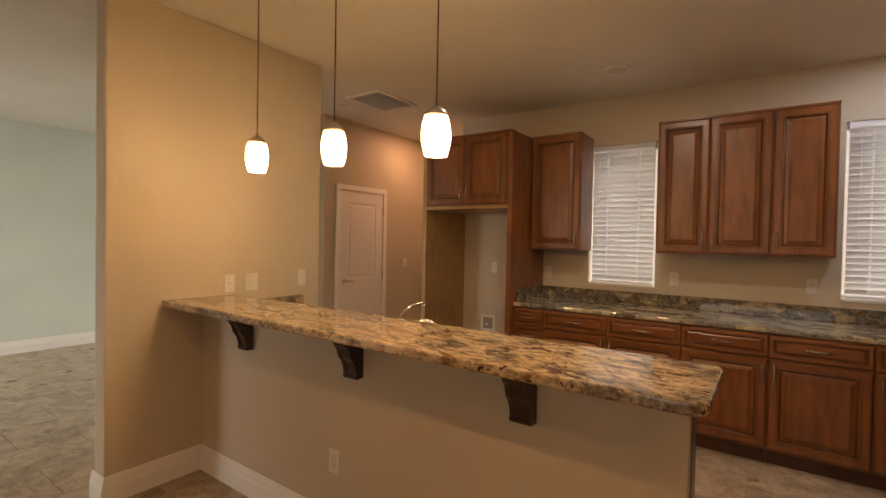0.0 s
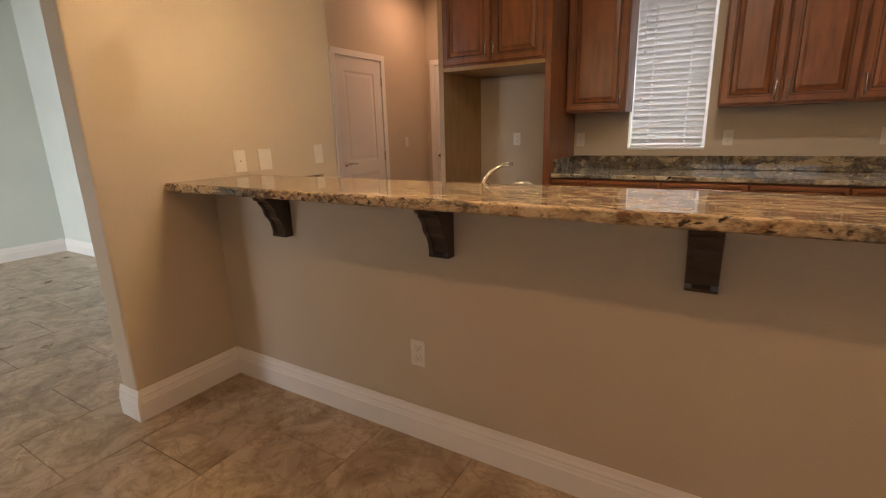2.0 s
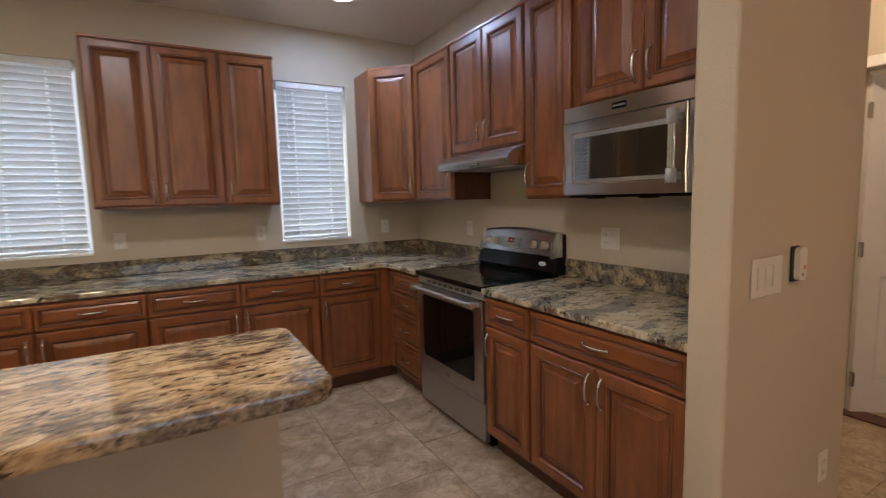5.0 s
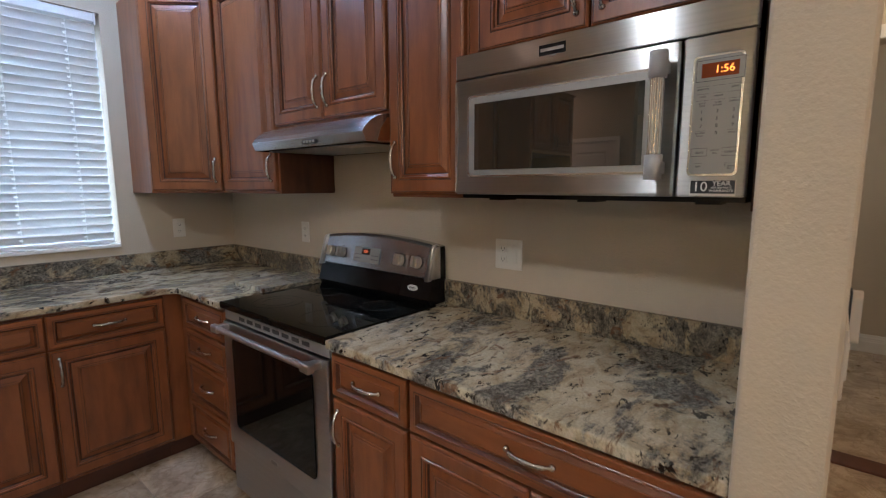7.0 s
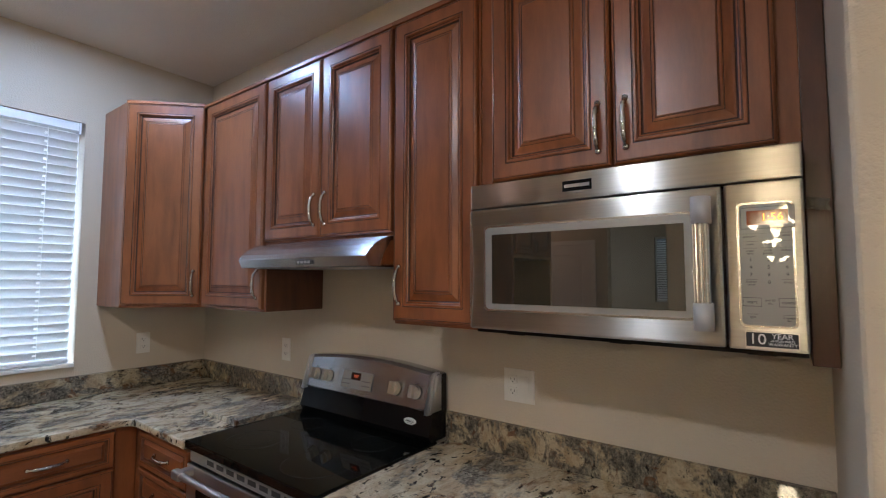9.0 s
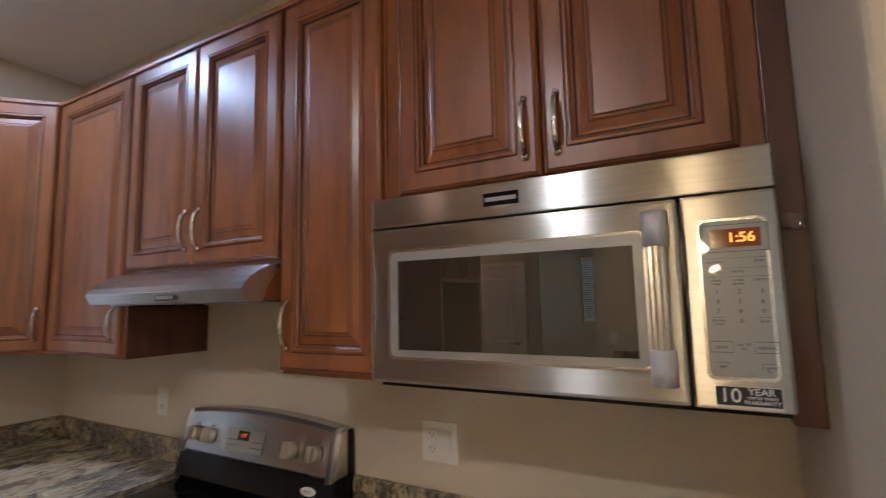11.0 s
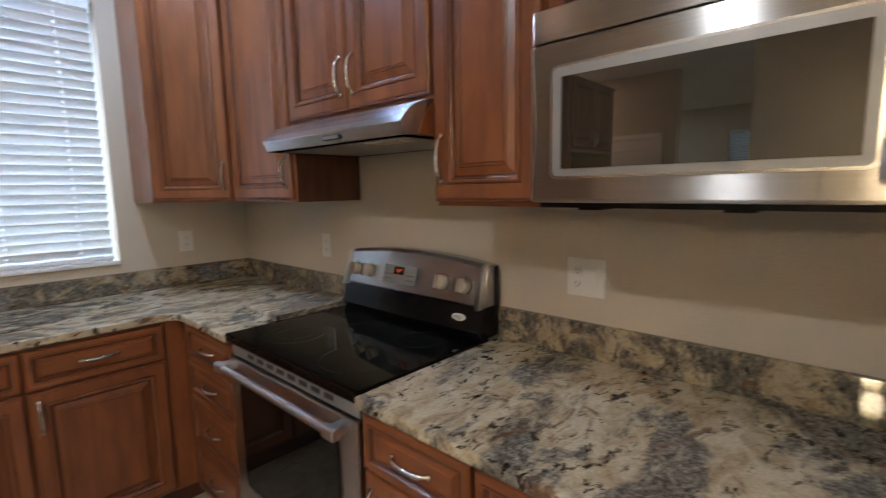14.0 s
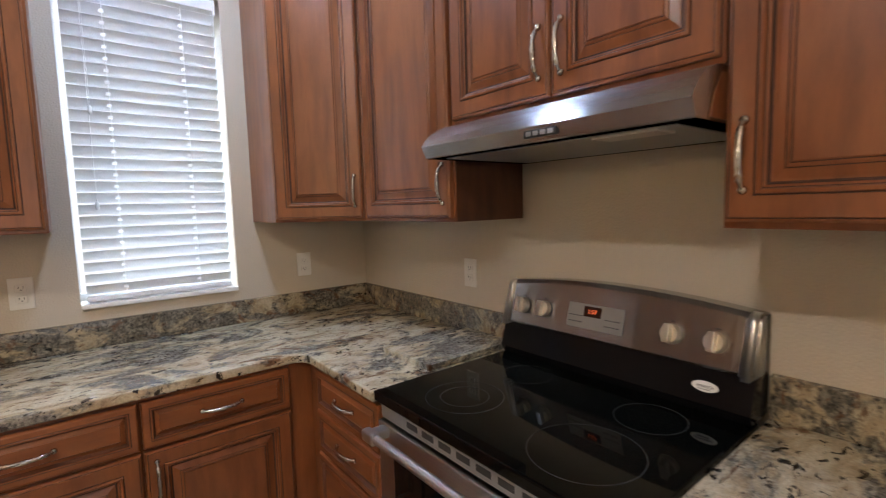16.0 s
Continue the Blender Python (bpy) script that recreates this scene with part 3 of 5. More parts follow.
for n_, (a, b) in ((3, (-5.2, -3.2)), (4, (-0.25, 2.05))):
    w = structure("window_%d" % n_, boxed(a, b, -1.57, -1.53, 0.6, 0.65), VINYL, "large white framed window")
    fr = bmesh.new()
    for q in ((a, a + 0.05, 0.65, 2.3), (b - 0.05, b, 0.65, 2.3), (a + 0.05, b - 0.05, 2.25, 2.3), ((a + b) / 2 - 0.025, (a + b) / 2 + 0.025, 0.65, 2.25)):
        box(fr, q[0], q[1], -1.57, -1.53, q[2], q[3])
    part("window_frame", fr, VINYL, w, "white vinyl window frame")
    for c0, c1 in ((a + 0.05, (a + b) / 2 - 0.025), ((a + b) / 2 + 0.025, b - 0.05)):
        p = part("pane", boxed(c0, c1, -1.553, -1.547, 0.65, 2.25), clear, w, "clear window pane")
        p.visible_shadow = False

house = thing("neighbouring_house", pose(0.5, 11.4, -0.2), "pale stucco house wall seen through the blinds outside", "house")
part("wall", boxed(-9, 9, 0, 0.3, 0, 6.4), STUCCO, house, "pale stucco wall")
part("roof", boxed(-9.4, 9.4, -0.5, 0.8, 6.4, 6.6), TOE, house, "dark eave")


# ---- doors ----
def panel_door(name, m, w, h, label, casing=True, knob_side=-1):
    """A moulded two-panel door that faces -y, hinged at one side, origin at its lower left casing corner."""
    d = structure(name, boxed(0, w, -0.004, 0.030, 0.008, h), DOOR_WHITE, label)
    d.matrix_basis = m
    frame_bm = bmesh.new()
    zs = [(0.20, 0.86), (0.99, h - 0.13)]
    sx = 0.115
    box(frame_bm, 0, sx, -0.012, -0.003, 0.008, h)
    box(frame_bm, w - sx, w, -0.012, -0.003, 0.008, h)
    for a, b in ((0.008, zs[0][0]), (zs[0][1], zs[1][0]), (zs[1][1], h)):
        box(frame_bm, sx, w - sx, -0.012, -0.003, a, b)
    part("door_frame_rails", frame_bm, DOOR_WHITE, d, "white stiles and rails")
    for a, b in zs:
        part("panel", rings_panel(bmesh.new(), sx, w - sx, a, b, [(0, 0.012, 0), (0.012, 0.0055, 0), (0.024, 0.0055, 0), (0.048, 0.010, 0)]), DOOR_WHITE, d, "white raised panel")
    if casing:
        cs = bmesh.new()
        for a in ((-0.062, -0.004, 0, h + 0.062), (w + 0.004, w + 0.062, 0, h + 0.062), (-0.004, w + 0.004, h + 0.004, h + 0.062)):
            box(cs, a[0], a[1], -0.026, 0.000, a[2], a[3], 0.004)
        part("casing", cs, TRIM, d, "white door casing")
    kx = 0.062 if knob_side < 0 else w - 0.062
    kb = bmesh.new()
    lathe(kb, [(0.027, 0), (0.027, 0.008), (0.012, 0.012), (0.010, 0.040), (0.012, 0.052)], 16)
    bmesh.ops.transform(kb, verts=kb.verts, matrix=Matrix.Translation((kx, -0.012, 0.97)) @ FACE)
    dirx = -knob_side
    tube(kb, [(kx, -0.058, 0.97), (kx + dirx * 0.04, -0.060, 0.973), (kx + dirx * 0.085, -0.058, 0.969), (kx + dirx * 0.115, -0.055, 0.962)], [0.010, 0.009, 0.0075, 0.006], 10)
    part("door_handle", kb, NICKEL, d, "dark nickel lever handle", True)
    hx = w + 0.002 if knob_side < 0 else -0.002
    for z in (0.22, 1.02, h - 0.20):
        part("hinge", boxed(hx - 0.009, hx + 0.009, -0.022, -0.002, z - 0.045, z + 0.045, 0.003), NICKEL, d, "nickel hinge")
    return d


panel_door("door_1", pose(-2.826, 5.297, 0, 0, 0, 90), 0.68, 1.98, "white two-panel door, closed, in the hall wall")
panel_door("door_2", pose(-2.70, 6.896, 0), 0.76, 2.02, "white two-panel door, closed, at the end of the hall")
cs = bmesh.new()
for a in ((2.49, 2.55, 0, 2.12), (3.40, 3.46, 0, 2.12), (2.55, 3.40, 2.06, 2.12)):
    box(cs, 4.176, 4.20, a[0], a[1], a[2], a[3], 0.004)
structure("door_frame", cs, TRIM, "white casing round the doorway")
panel_door("door_3", pose(4.262, 3.372, 0, 0, 0, -36), 0.80, 2.03, "white two-panel door, open, in the cased doorway", False, 1)
structure("threshold", boxed(4.19, 4.33, 2.55, 3.40, 0.0, 0.012, 0.004), TOE, "dark threshold in the doorway")


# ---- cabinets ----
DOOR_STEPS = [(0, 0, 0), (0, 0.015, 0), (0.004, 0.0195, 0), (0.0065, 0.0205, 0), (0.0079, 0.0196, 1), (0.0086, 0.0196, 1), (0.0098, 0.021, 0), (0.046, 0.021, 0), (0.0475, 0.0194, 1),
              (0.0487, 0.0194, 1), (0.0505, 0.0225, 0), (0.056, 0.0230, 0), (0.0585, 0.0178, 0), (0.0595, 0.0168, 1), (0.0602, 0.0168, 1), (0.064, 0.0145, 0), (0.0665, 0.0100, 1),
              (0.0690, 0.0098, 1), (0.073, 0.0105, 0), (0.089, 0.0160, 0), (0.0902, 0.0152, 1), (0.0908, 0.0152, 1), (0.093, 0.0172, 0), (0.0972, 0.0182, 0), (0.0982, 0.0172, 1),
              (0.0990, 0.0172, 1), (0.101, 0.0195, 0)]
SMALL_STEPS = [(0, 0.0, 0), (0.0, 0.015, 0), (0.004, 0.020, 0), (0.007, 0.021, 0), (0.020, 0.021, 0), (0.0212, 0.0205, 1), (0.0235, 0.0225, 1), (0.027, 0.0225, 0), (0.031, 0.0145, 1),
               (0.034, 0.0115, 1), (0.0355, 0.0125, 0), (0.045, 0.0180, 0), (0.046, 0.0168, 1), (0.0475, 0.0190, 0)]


def cab_door(parent, x0, x1, z0, z1, handle=None, hz=None, kind="door", m=None):
    """A raised-panel door or drawer front, split into its frame and its raised panel."""
    steps = DOOR_STEPS if kind == "door" else SMALL_STEPS
    cut = 16 if kind == "door" else 8
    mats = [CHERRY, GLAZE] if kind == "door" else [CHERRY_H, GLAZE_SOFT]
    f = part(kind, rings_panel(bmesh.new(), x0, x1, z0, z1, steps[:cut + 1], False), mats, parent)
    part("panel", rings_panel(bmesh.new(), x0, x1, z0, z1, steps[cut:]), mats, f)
    if kind == "door" and handle is not None:
        pull(f, x0 + 0.030 if handle < 0 else x1 - 0.030, hz, True)
    if kind == "drawer":
        pull(f, (x0 + x1) / 2, (z0 + z1) / 2, False, 0.019)
    return f


def carcass(parent, w, d, z0, z1, name="body"):
    bm = boxed(0, w, 0, d, z0, z1, 0.0015, 1)
    return part(name, bm, [CHERRY], parent, "cherry stained cabinet box")


def east(y_far, x_front):
    return pose(x_front, y_far, 0, 0, 0, -90)


UP = "cherry wall cabinet with raised-panel "
LOW = "cherry base cabinet with "
BASE_TOP = 0.882


def wall_cabinet(m, w, d, z0, z1, doors, label, group="", dark_side=None):
    c = thing("wall_cabinet", m, label, "cabinet", group)
    carcass(c, w, d, z0, z1)
    for x0, x1, side, hz in doors:
        cab_door(c, x0, x1, z0 + 0.012, z1 - 0.012, side, hz)
    # Thin sheet over the exposed side, darker than the carcass.
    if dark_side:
        part("side_panel", boxed(dark_side + 0.0003, dark_side + 0.0023, 0.004, d - 0.002, z0 + 0.001, 1.660), FILLER, c, "thin darker side panel")
    part("top_rail", boxed(-0.001, w + 0.001, -0.024, -0.0005, z1 - 0.012, z1 + 0.004, 0.003), CHERRY_H, c, "thin top moulding")
    return c


def base_cabinet(m, w, d, fronts, label, top=BASE_TOP):
    c = thing("base_cabinet", m, label, "cabinet")
    carcass(c, w, d, 0.105, top)
    part("toe_kick", boxed(0.0, w, 0.060, 0.075, 0, 0.105), TOE, c, "dark recessed toe kick")
    for kind, x0, x1, z0, z1, side in fronts:
        cab_door(c, x0, x1, z0, z1, side, z1 - 0.095, kind)
    return c


FY = 5.788
wall_cabinet(pose(-0.770, FY, 0), 0.465, 0.312, 1.375, 2.41, [(0.008, 0.457, 1, 1.475)], UP + "door beside the tall fridge panel")
wall_cabinet(pose(0.310, FY, 0), 1.108, 0.312, 1.375, 2.41, [(0.008, 0.358, 1, 1.475), (0.364, 0.745, -1, 1.475), (0.753, 1.100, -1, 1.475)], UP + "doors, three wide, between the two windows")

# fridge enclosure
fr = thing("fridge_enclosure", pose(-1.745, 5.395, 0), "tall cherry panels round an empty fridge alcove with cabinet above", "cabinet")
part("side_panel", boxed(0.925, 0.970, 0, 0.705, 0, 2.41, 0.002), CHERRY, fr, "tall cherry side panel")
part("side_panel", boxed(0.0, 0.045, 0, 0.705, 0, 2.41, 0.002), INSIDE, fr, "tall light brown side panel")
part("body", boxed(0.047, 0.923, 0.0, 0.705, 1.766, 2.41), CHERRY, fr, "cabinet box over the fridge space")
part("bottom_rail", boxed(0.047, 0.923, 0.004, 0.70, 1.738, 1.7655), INSIDE, fr, "unfinished light brown underside")
for a, b, s in ((0.055, 0.482, 1), (0.488, 0.915, -1)):
    cab_door(fr, a, b, 1.778, 2.398, s, 1.875)
part("top_rail", boxed(0.0, 0.97, -0.024, -0.0005, 2.398, 2.414, 0.003), CHERRY_H, fr, "thin top moulding")

# corner wall cabinet with a diagonal front
cc = thing("corner_wall_cabinet", pose(2.135, 6.10, 0), UP + "door set diagonally across the corner", "cabinet")
part("body", prism(bmesh.new(), [(0, -0.002), (0, -0.305), (0.272, -0.577), (0.578, -0.577), (0.578, -0.002)], 1.375, 2.41), CHERRY, cc, "cherry cabinet box with a diagonal front")
dl = 0.272 * math.sqrt(2)
df = cab_door(cc, 0.010, dl - 0.010, 1.387, 2.398, 1, 1.495)
df.matrix_basis = Matrix.Translation((0, -0.305, 0)) @ Matrix.Rotation(radians(-45), 4, "Z")
tr = part("top_rail", boxed(0.006, dl - 0.006, -0.022, -0.0005, 2.398, 2.414, 0.003), CHERRY_H, cc, "thin top moulding")
tr.matrix_basis = df.matrix_basis.copy()

FX = 2.405
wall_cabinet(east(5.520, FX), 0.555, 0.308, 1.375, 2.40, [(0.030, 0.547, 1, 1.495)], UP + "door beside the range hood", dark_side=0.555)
wall_cabinet(east(4.962, FX), 0.752, 0.308, 1.668, 2.40, [(0.006, 0.373, 1, 1.788), (0.379, 0.746, -1, 1.788)], UP + "doors above the range hood")
wall_cabinet(east(4.207, FX), 0.342, 0.308, 1.372, 2.40, [(0.006, 0.336, -1, 1.500)], UP + "door between hood and microwave")
mc = wall_cabinet(east(3.862, FX), 0.7505, 0.308, 1.786, 2.40, [(0.044, 0.381, 1, 1.898), (0.387, 0.712, -1, 1.898)], UP + "doors above the microwave")
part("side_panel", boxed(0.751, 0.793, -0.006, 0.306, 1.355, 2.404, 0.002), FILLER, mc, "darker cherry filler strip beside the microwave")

BY = 5.490
xs = [-0.775, -0.503, 0.026, 0.553, 1.068, 1.584, 2.040]
sides = [None, 1, -1, 1, -1, -1]
for i in range(6):
    w = xs[i + 1] - xs[i]
    g = 0.004
    if i == 0:
        fronts = [("drawer", g, w - g, 0.722, 0.868, None), ("drawer", g, w - g, 0.565, 0.714, None), ("drawer", g, w - g, 0.345, 0.557, None), ("drawer", g, w - g, 0.122, 0.337, None)]
        lab = LOW + "four drawers beside the fridge panel"
    else:
        fronts = [("drawer", g, w - g, 0.722, 0.868, None), ("door", g, w - g, 0.122, 0.712, sides[i])]
        lab = LOW + "one drawer over one door"
    base_cabinet(pose(xs[i], BY, 0), w - 0.0006, 0.608, fronts, lab)
EX = 2.125
cf = thing("corner_base_filler", pose(2.040, BY, 0), "plain cherry filler closing the inside corner of the base cabinets", "cabinet")
part("side_panel", boxed(0.0, 0.083, -0.004, 0.020, 0.105, BASE_TOP), CHERRY, cf, "cherry filler strip")
part("body", boxed(0.085, 0.673, -0.040, 0.608, 0.105, BASE_TOP), CHERRY, cf, "hidden corner box")
part("toe_kick", boxed(0.0, 0.150, 0.060, 0.075, 0, 0.105), TOE, cf, "dark recessed toe kick")
base_cabinet(east(5.449, EX), 0.480, 0.588, [("drawer", 0.040, 0.474, a, b, None) for a, b in ((0.722, 0.868), (0.565, 0.714), (0.345, 0.557), (0.122, 0.337))], LOW + "a stack of four drawers beside the range")
base_cabinet(east(4.206, EX), 0.356, 0.588, [("drawer", 0.006, 0.350, 0.722, 0.868, None), ("door", 0.006, 0.350, 0.122, 0.712, -1)], LOW + "one drawer over one door, beside the range")
base_cabinet(east(3.849, EX), 0.779, 0.588, [("drawer", 0.006, 0.773, 0.722, 0.868, None), ("door", 0.006, 0.390, 0.122, 0.712, 1), ("door", 0.394, 0.773, 0.122, 0.712, -1)], LOW + "one wide drawer over two doors")

# sink run behind the bar wall
sx0 = -1.798
for k, w in enumerate((0.60, 0.45, 0.84, 0.70)):
    fronts = [("drawer", 0.004, w - 0.004, 0.722, 0.868, None), ("door", 0.004, w - 0.004, 0.122, 0.712, 1)]
    c = base_cabinet(pose(sx0 + w, 3.985, 0, 0, 0, 180), w - 0.0008, 0.583, fronts, "cherry base cabinet with drawer and door under the sink counter", 0.685 if k in (1, 2) else BASE_TOP)
    sx0 += w


# ---- worktops ----
def slab(name, bm, label, category="countertop", bevel=0.006, mat=None):
    ob = part(name, bm, mat or GRANITE)
    mod = ob.modifiers.new("edge", "BEVEL")
    mod.width, mod.segments, mod.limit_method, mod.angle_limit = bevel, 3, "ANGLE", radians(40)
    return tagged(ob, label, category)


def rounded(pts, radii, seg=6):
    out = []
    n = len(pts)
    for i, p in enumerate(pts):
        p, a, b = Vector(p), Vector(pts[i - 1]), Vector(pts[(i + 1) % n])
        r = radii[i]
        if r == 0:
            out.append(tuple(p))
            continue
        u, v = (a - p).normalized(), (b - p).normalized()
        ang = u.angle(v) / 2
        c = p + (u + v).normalized() * (r / math.sin(ang))
        s, e = p + u * (r / math.tan(ang)) - c, p + v * (r / math.tan(ang)) - c
        a0, a1 = math.atan2(s.y, s.x), math.atan2(e.y, e.x)
        da = (a1 - a0 + math.pi) % (2 * math.pi) - math.pi
        out += [(c.x + r * math.cos(a0 + da * k / seg), c.y + r * math.sin(a0 + da * k / seg)) for k in range(seg + 1)]
    return out


slab("bar_top", prism(bmesh.new(), rounded([(-1.799, 3.018), (0.958, 3.018), (0.958, 3.470), (-1.799, 3.470)], [0, 0.055, 0.045, 0]), 1.030, 1.068), "raised granite breakfast bar top, polished, cream and brown", bevel=0.010, mat=GRANITE_BAR)
slab("worktop", prism(bmesh.new(), rounded([(-0.774, 6.099), (-0.774, 5.458), (2.088, 5.458), (2.088, 4.972), (2.712, 4.972), (2.712, 6.099)], [0, 0, 0.05, 0, 0, 0]), 0.883, 0.915), "polished granite worktop along two kitchen walls, grey, cream and brown")
slab("worktop", prism(bmesh.new(), [(2.088, 4.208), (2.088, 3.070), (2.712, 3.070), (2.712, 4.208)], 0.883, 0.915), "polished granite worktop between range and wall end")
sw = bmesh.new()
for a in ((-1.799, -1.02, 3.402, 4.01), (-0.22, 0.815, 3.402, 4.01), (-1.02, -0.22, 3.402, 3.56), (-1.02, -0.22, 3.94, 4.01)):
    box(sw, a[0], a[1], a[2], a[3], 0.883, 0.915)
slab("worktop", sw, "granite sink worktop behind the breakfast bar", bevel=0.002)
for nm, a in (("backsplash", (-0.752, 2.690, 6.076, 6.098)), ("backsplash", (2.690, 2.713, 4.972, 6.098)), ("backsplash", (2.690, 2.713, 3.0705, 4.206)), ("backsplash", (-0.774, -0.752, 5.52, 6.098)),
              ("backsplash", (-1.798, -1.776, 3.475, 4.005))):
    slab(nm, boxed(a[0], a[1], a[2], a[3], 0.916, 1.020), "low granite upstand against the wall", "backsplash", 0.003, GRANITE_SPLASH_SHADED)
slab("granite_offcut", boxed(2.30, 2.685, 4.990, 5.270, 0.9155, 0.936), "loose granite offcut lying on the worktop beside the range", "stone slab", 0.003)

# sink and tap
sk = thing("sink", pose(-0.62, 3.75, 0.883), "steel sink set into the granite worktop", "sink")
sb = bmesh.new()
box(sb, -0.40, 0.40, -0.19, 0.19, -0.19, -0.186)
for a in ((-0.404, -0.40, -0.19, 0.19), (0.40, 0.404, -0.19, 0.19), (-0.404, 0.404, -0.194, -0.19), (-0.404, 0.404, 0.19, 0.194), (-0.005, 0.005, -0.19, 0.19)):
    box(sb, a[0], a[1], a[2], a[3], -0.19, -0.001)
part("basin", sb, STEEL, sk, "steel double basin")
part("drain", lathe(bmesh.new(), [(0.04, -0.185), (0.04, -0.182), (0.02, -0.181)], 16, 0.2, 0), CHROME, sk, "chrome drain")
tap = thing("tap", pose(*TAP), "chrome kitchen tap with a side lever, behind the bar", "tap")
part("base_plate", boxed(-0.03, 0.21, -0.028, 0.028, 0, 0.010, 0.004), CHROME, tap, "chrome base plate", True)
part("spout", tube(bmesh.new(), [(0, 0, 0.008), (0, 0, 0.10), (-0.004, 0.004, 0.135), (0.0, 0.012, 0.160), (0.014, 0.028, 0.184), (0.036, 0.052, 0.204), (0.062, 0.082, 0.216), (0.080, 0.104, 0.214)], [0.014, 0.009, 0.008, 0.0075, 0.007, 0.007, 0.007, 0.008], 14), CHROME, tap, "curved chrome spout", True)
part("lever", tube(bmesh.new(), [(0.10, 0, 0.008), (0.105, 0, 0.10), (0.115, 0, 0.128), (0.145, 0, 0.144), (0.185, 0, 0.148), (0.215, 0, 0.138)], [0.020, 0.020, 0.019, 0.016, 0.013, 0.008], 14), CHROME, tap, "rounded chrome side lever", True)

# corbels under the bar
def corbel_mesh():
    prof = [(0, 0), (0, -0.207), (-0.042, -0.207), (-0.045, -0.198), (-0.042, -0.186), (-0.046, -0.164), (-0.051, -0.145), (-0.060, -0.128), (-0.074, -0.112), (-0.081, -0.096),
            (-0.083, -0.080), (-0.093, -0.064), (-0.104, -0.052), (-0.108, -0.040), (-0.124, -0.033), (-0.130, -0.020), (-0.145, -0.014), (-0.145, 0)]
    inner = [(y + 0.005 if y < -0.01 and z > -0.19 else y, z) for y, z in prof]
    bm = extrude_profile(bmesh.new(), prof, -0.041, -0.023)
    extrude_profile(bm, prof, 0.023, 0.041)
    extrude_profile(bm, inner, -0.023, 0.023)
    return bm


cor = thing("corbel", pose(-1.295, 3.259, 1.029), "dark espresso wood corbel with scrolled edge under the bar top", "corbel", "corbels under the bar")
cm = part("bracket", corbel_mesh(), CORBEL, cor, "dark scrolled bracket")
bm = boxed(-0.041, 0.041, -0.168, -0.001, -0.012, -0.0005, 0.002)
part("top_plate", bm, CORBEL, cor, "thin dark top plate")
for cx in (-0.452, 0.381):
    copy_thing(cor, pose(cx, 3.259, 1.029))


def marks(bm, mat, parent, label="", m=None):
    return tagged(part("marks", bm, mat, parent, label, m=m), kind="stuff")


# ---- range ----
rg = thing("range", east(4.966, 2.110), "stainless steel electric range with black glass top between the base cabinets", "stove")
RW = 0.754
part("body", boxed(0, RW, 0.03, 0.565, 0.035, 0.893), BLACK, rg, "black range body")
part("leg", boxed(0.03, 0.07, 0.06, 0.10, 0.0, 0.035), BLACK, rg)
part("leg", boxed(RW - 0.07, RW - 0.03, 0.06, 0.10, 0.0, 0.035), BLACK, rg)
part("leg", boxed(0.03, 0.07, 0.50, 0.54, 0.0, 0.035), BLACK, rg)
part("leg", boxed(RW - 0.07, RW - 0.03, 0.50, 0.54, 0.0, 0.035), BLACK, rg)
part("drawer", boxed(0.003, RW - 0.003, 0.0, 0.03, 0.050, 0.268, 0.004), STEEL_SIDE, rg, "stainless storage drawer")
od = part("oven_door", boxed(0.003, RW - 0.003, -0.012, 0.03, 0.278, 0.838, 0.006), STEEL_SIDE, rg, "stainless oven door")
gl = prism(bmesh.new(), rounded([(0.085, 0.375), (RW - 0.085, 0.375), (RW - 0.085, 0.775), (0.085, 0.775)], [0.02] * 4), 0.012, 0.0165)
bmesh.ops.transform(gl, verts=gl.verts, matrix=FACE)
part("window", gl, BLACKGLASS, od, "black oven window")
hb = bmesh.new()
tube(hb, [(0.045, -0.058, 0.818), (RW - 0.045, -0.058, 0.818)], [0.0125, 0.0125], 14)
for hx in (0.045, RW - 0.045):
    box(hb, hx - 0.030, hx + 0.026, -0.074, -0.046, 0.801, 0.835, 0.009, 3)
    box(hb, hx - 0.020, hx + 0.016, -0.055, -0.011, 0.804, 0.832, 0.006)
part("handle", hb, SATIN, od, "thick tubular oven handle")
part("badge", boxed(RW / 2 - 0.022, RW / 2 + 0.022, -0.0145, -0.0115, 0.315, 0.330, 0.001), SILVER, od, "small blank badge")
part("vent_strip", boxed(0.003, RW - 0.003, 0.0, 0.03, 0.842, 0.886, 0.003), SILVER, rg, "silver vent strip")
for i in range(8):
    x = 0.13 + i * 0.066
    part("slot", boxed(x, x + 0.045, -0.0012, 0.004, 0.856, 0.872), SLOT, rg)
part("cooktop", boxed(-0.003, RW + 0.003, -0.020, 0.535, 0.893, 0.921, 0.005), BLACKGLASS, rg, "black ceramic glass cooktop")
for bx, by, br in ((0.200, 0.140, 0.104), (0.570, 0.140, 0.118), (0.205, 0.385, 0.075), (0.585, 0.375, 0.080)):
    ring = bmesh.new()
    for r in ((br, br * 0.62) if br == 0.104 else (br,)):
        lathe(ring, [(r - 0.0008, 0.9212), (r - 0.0008, 0.9216), (r + 0.0008, 0.9216), (r + 0.0008, 0.9212)], 40, bx, by, close=False)
    part("burner_ring", ring, BURNER, rg, "thin grey burner ring")
bg = bmesh.new()
extrude_profile(bg, [(0.500, 0.922), (0.487, 0.945), (0.515, 1.035), (0.585, 1.035), (0.590, 0.922)], 0.0, RW)
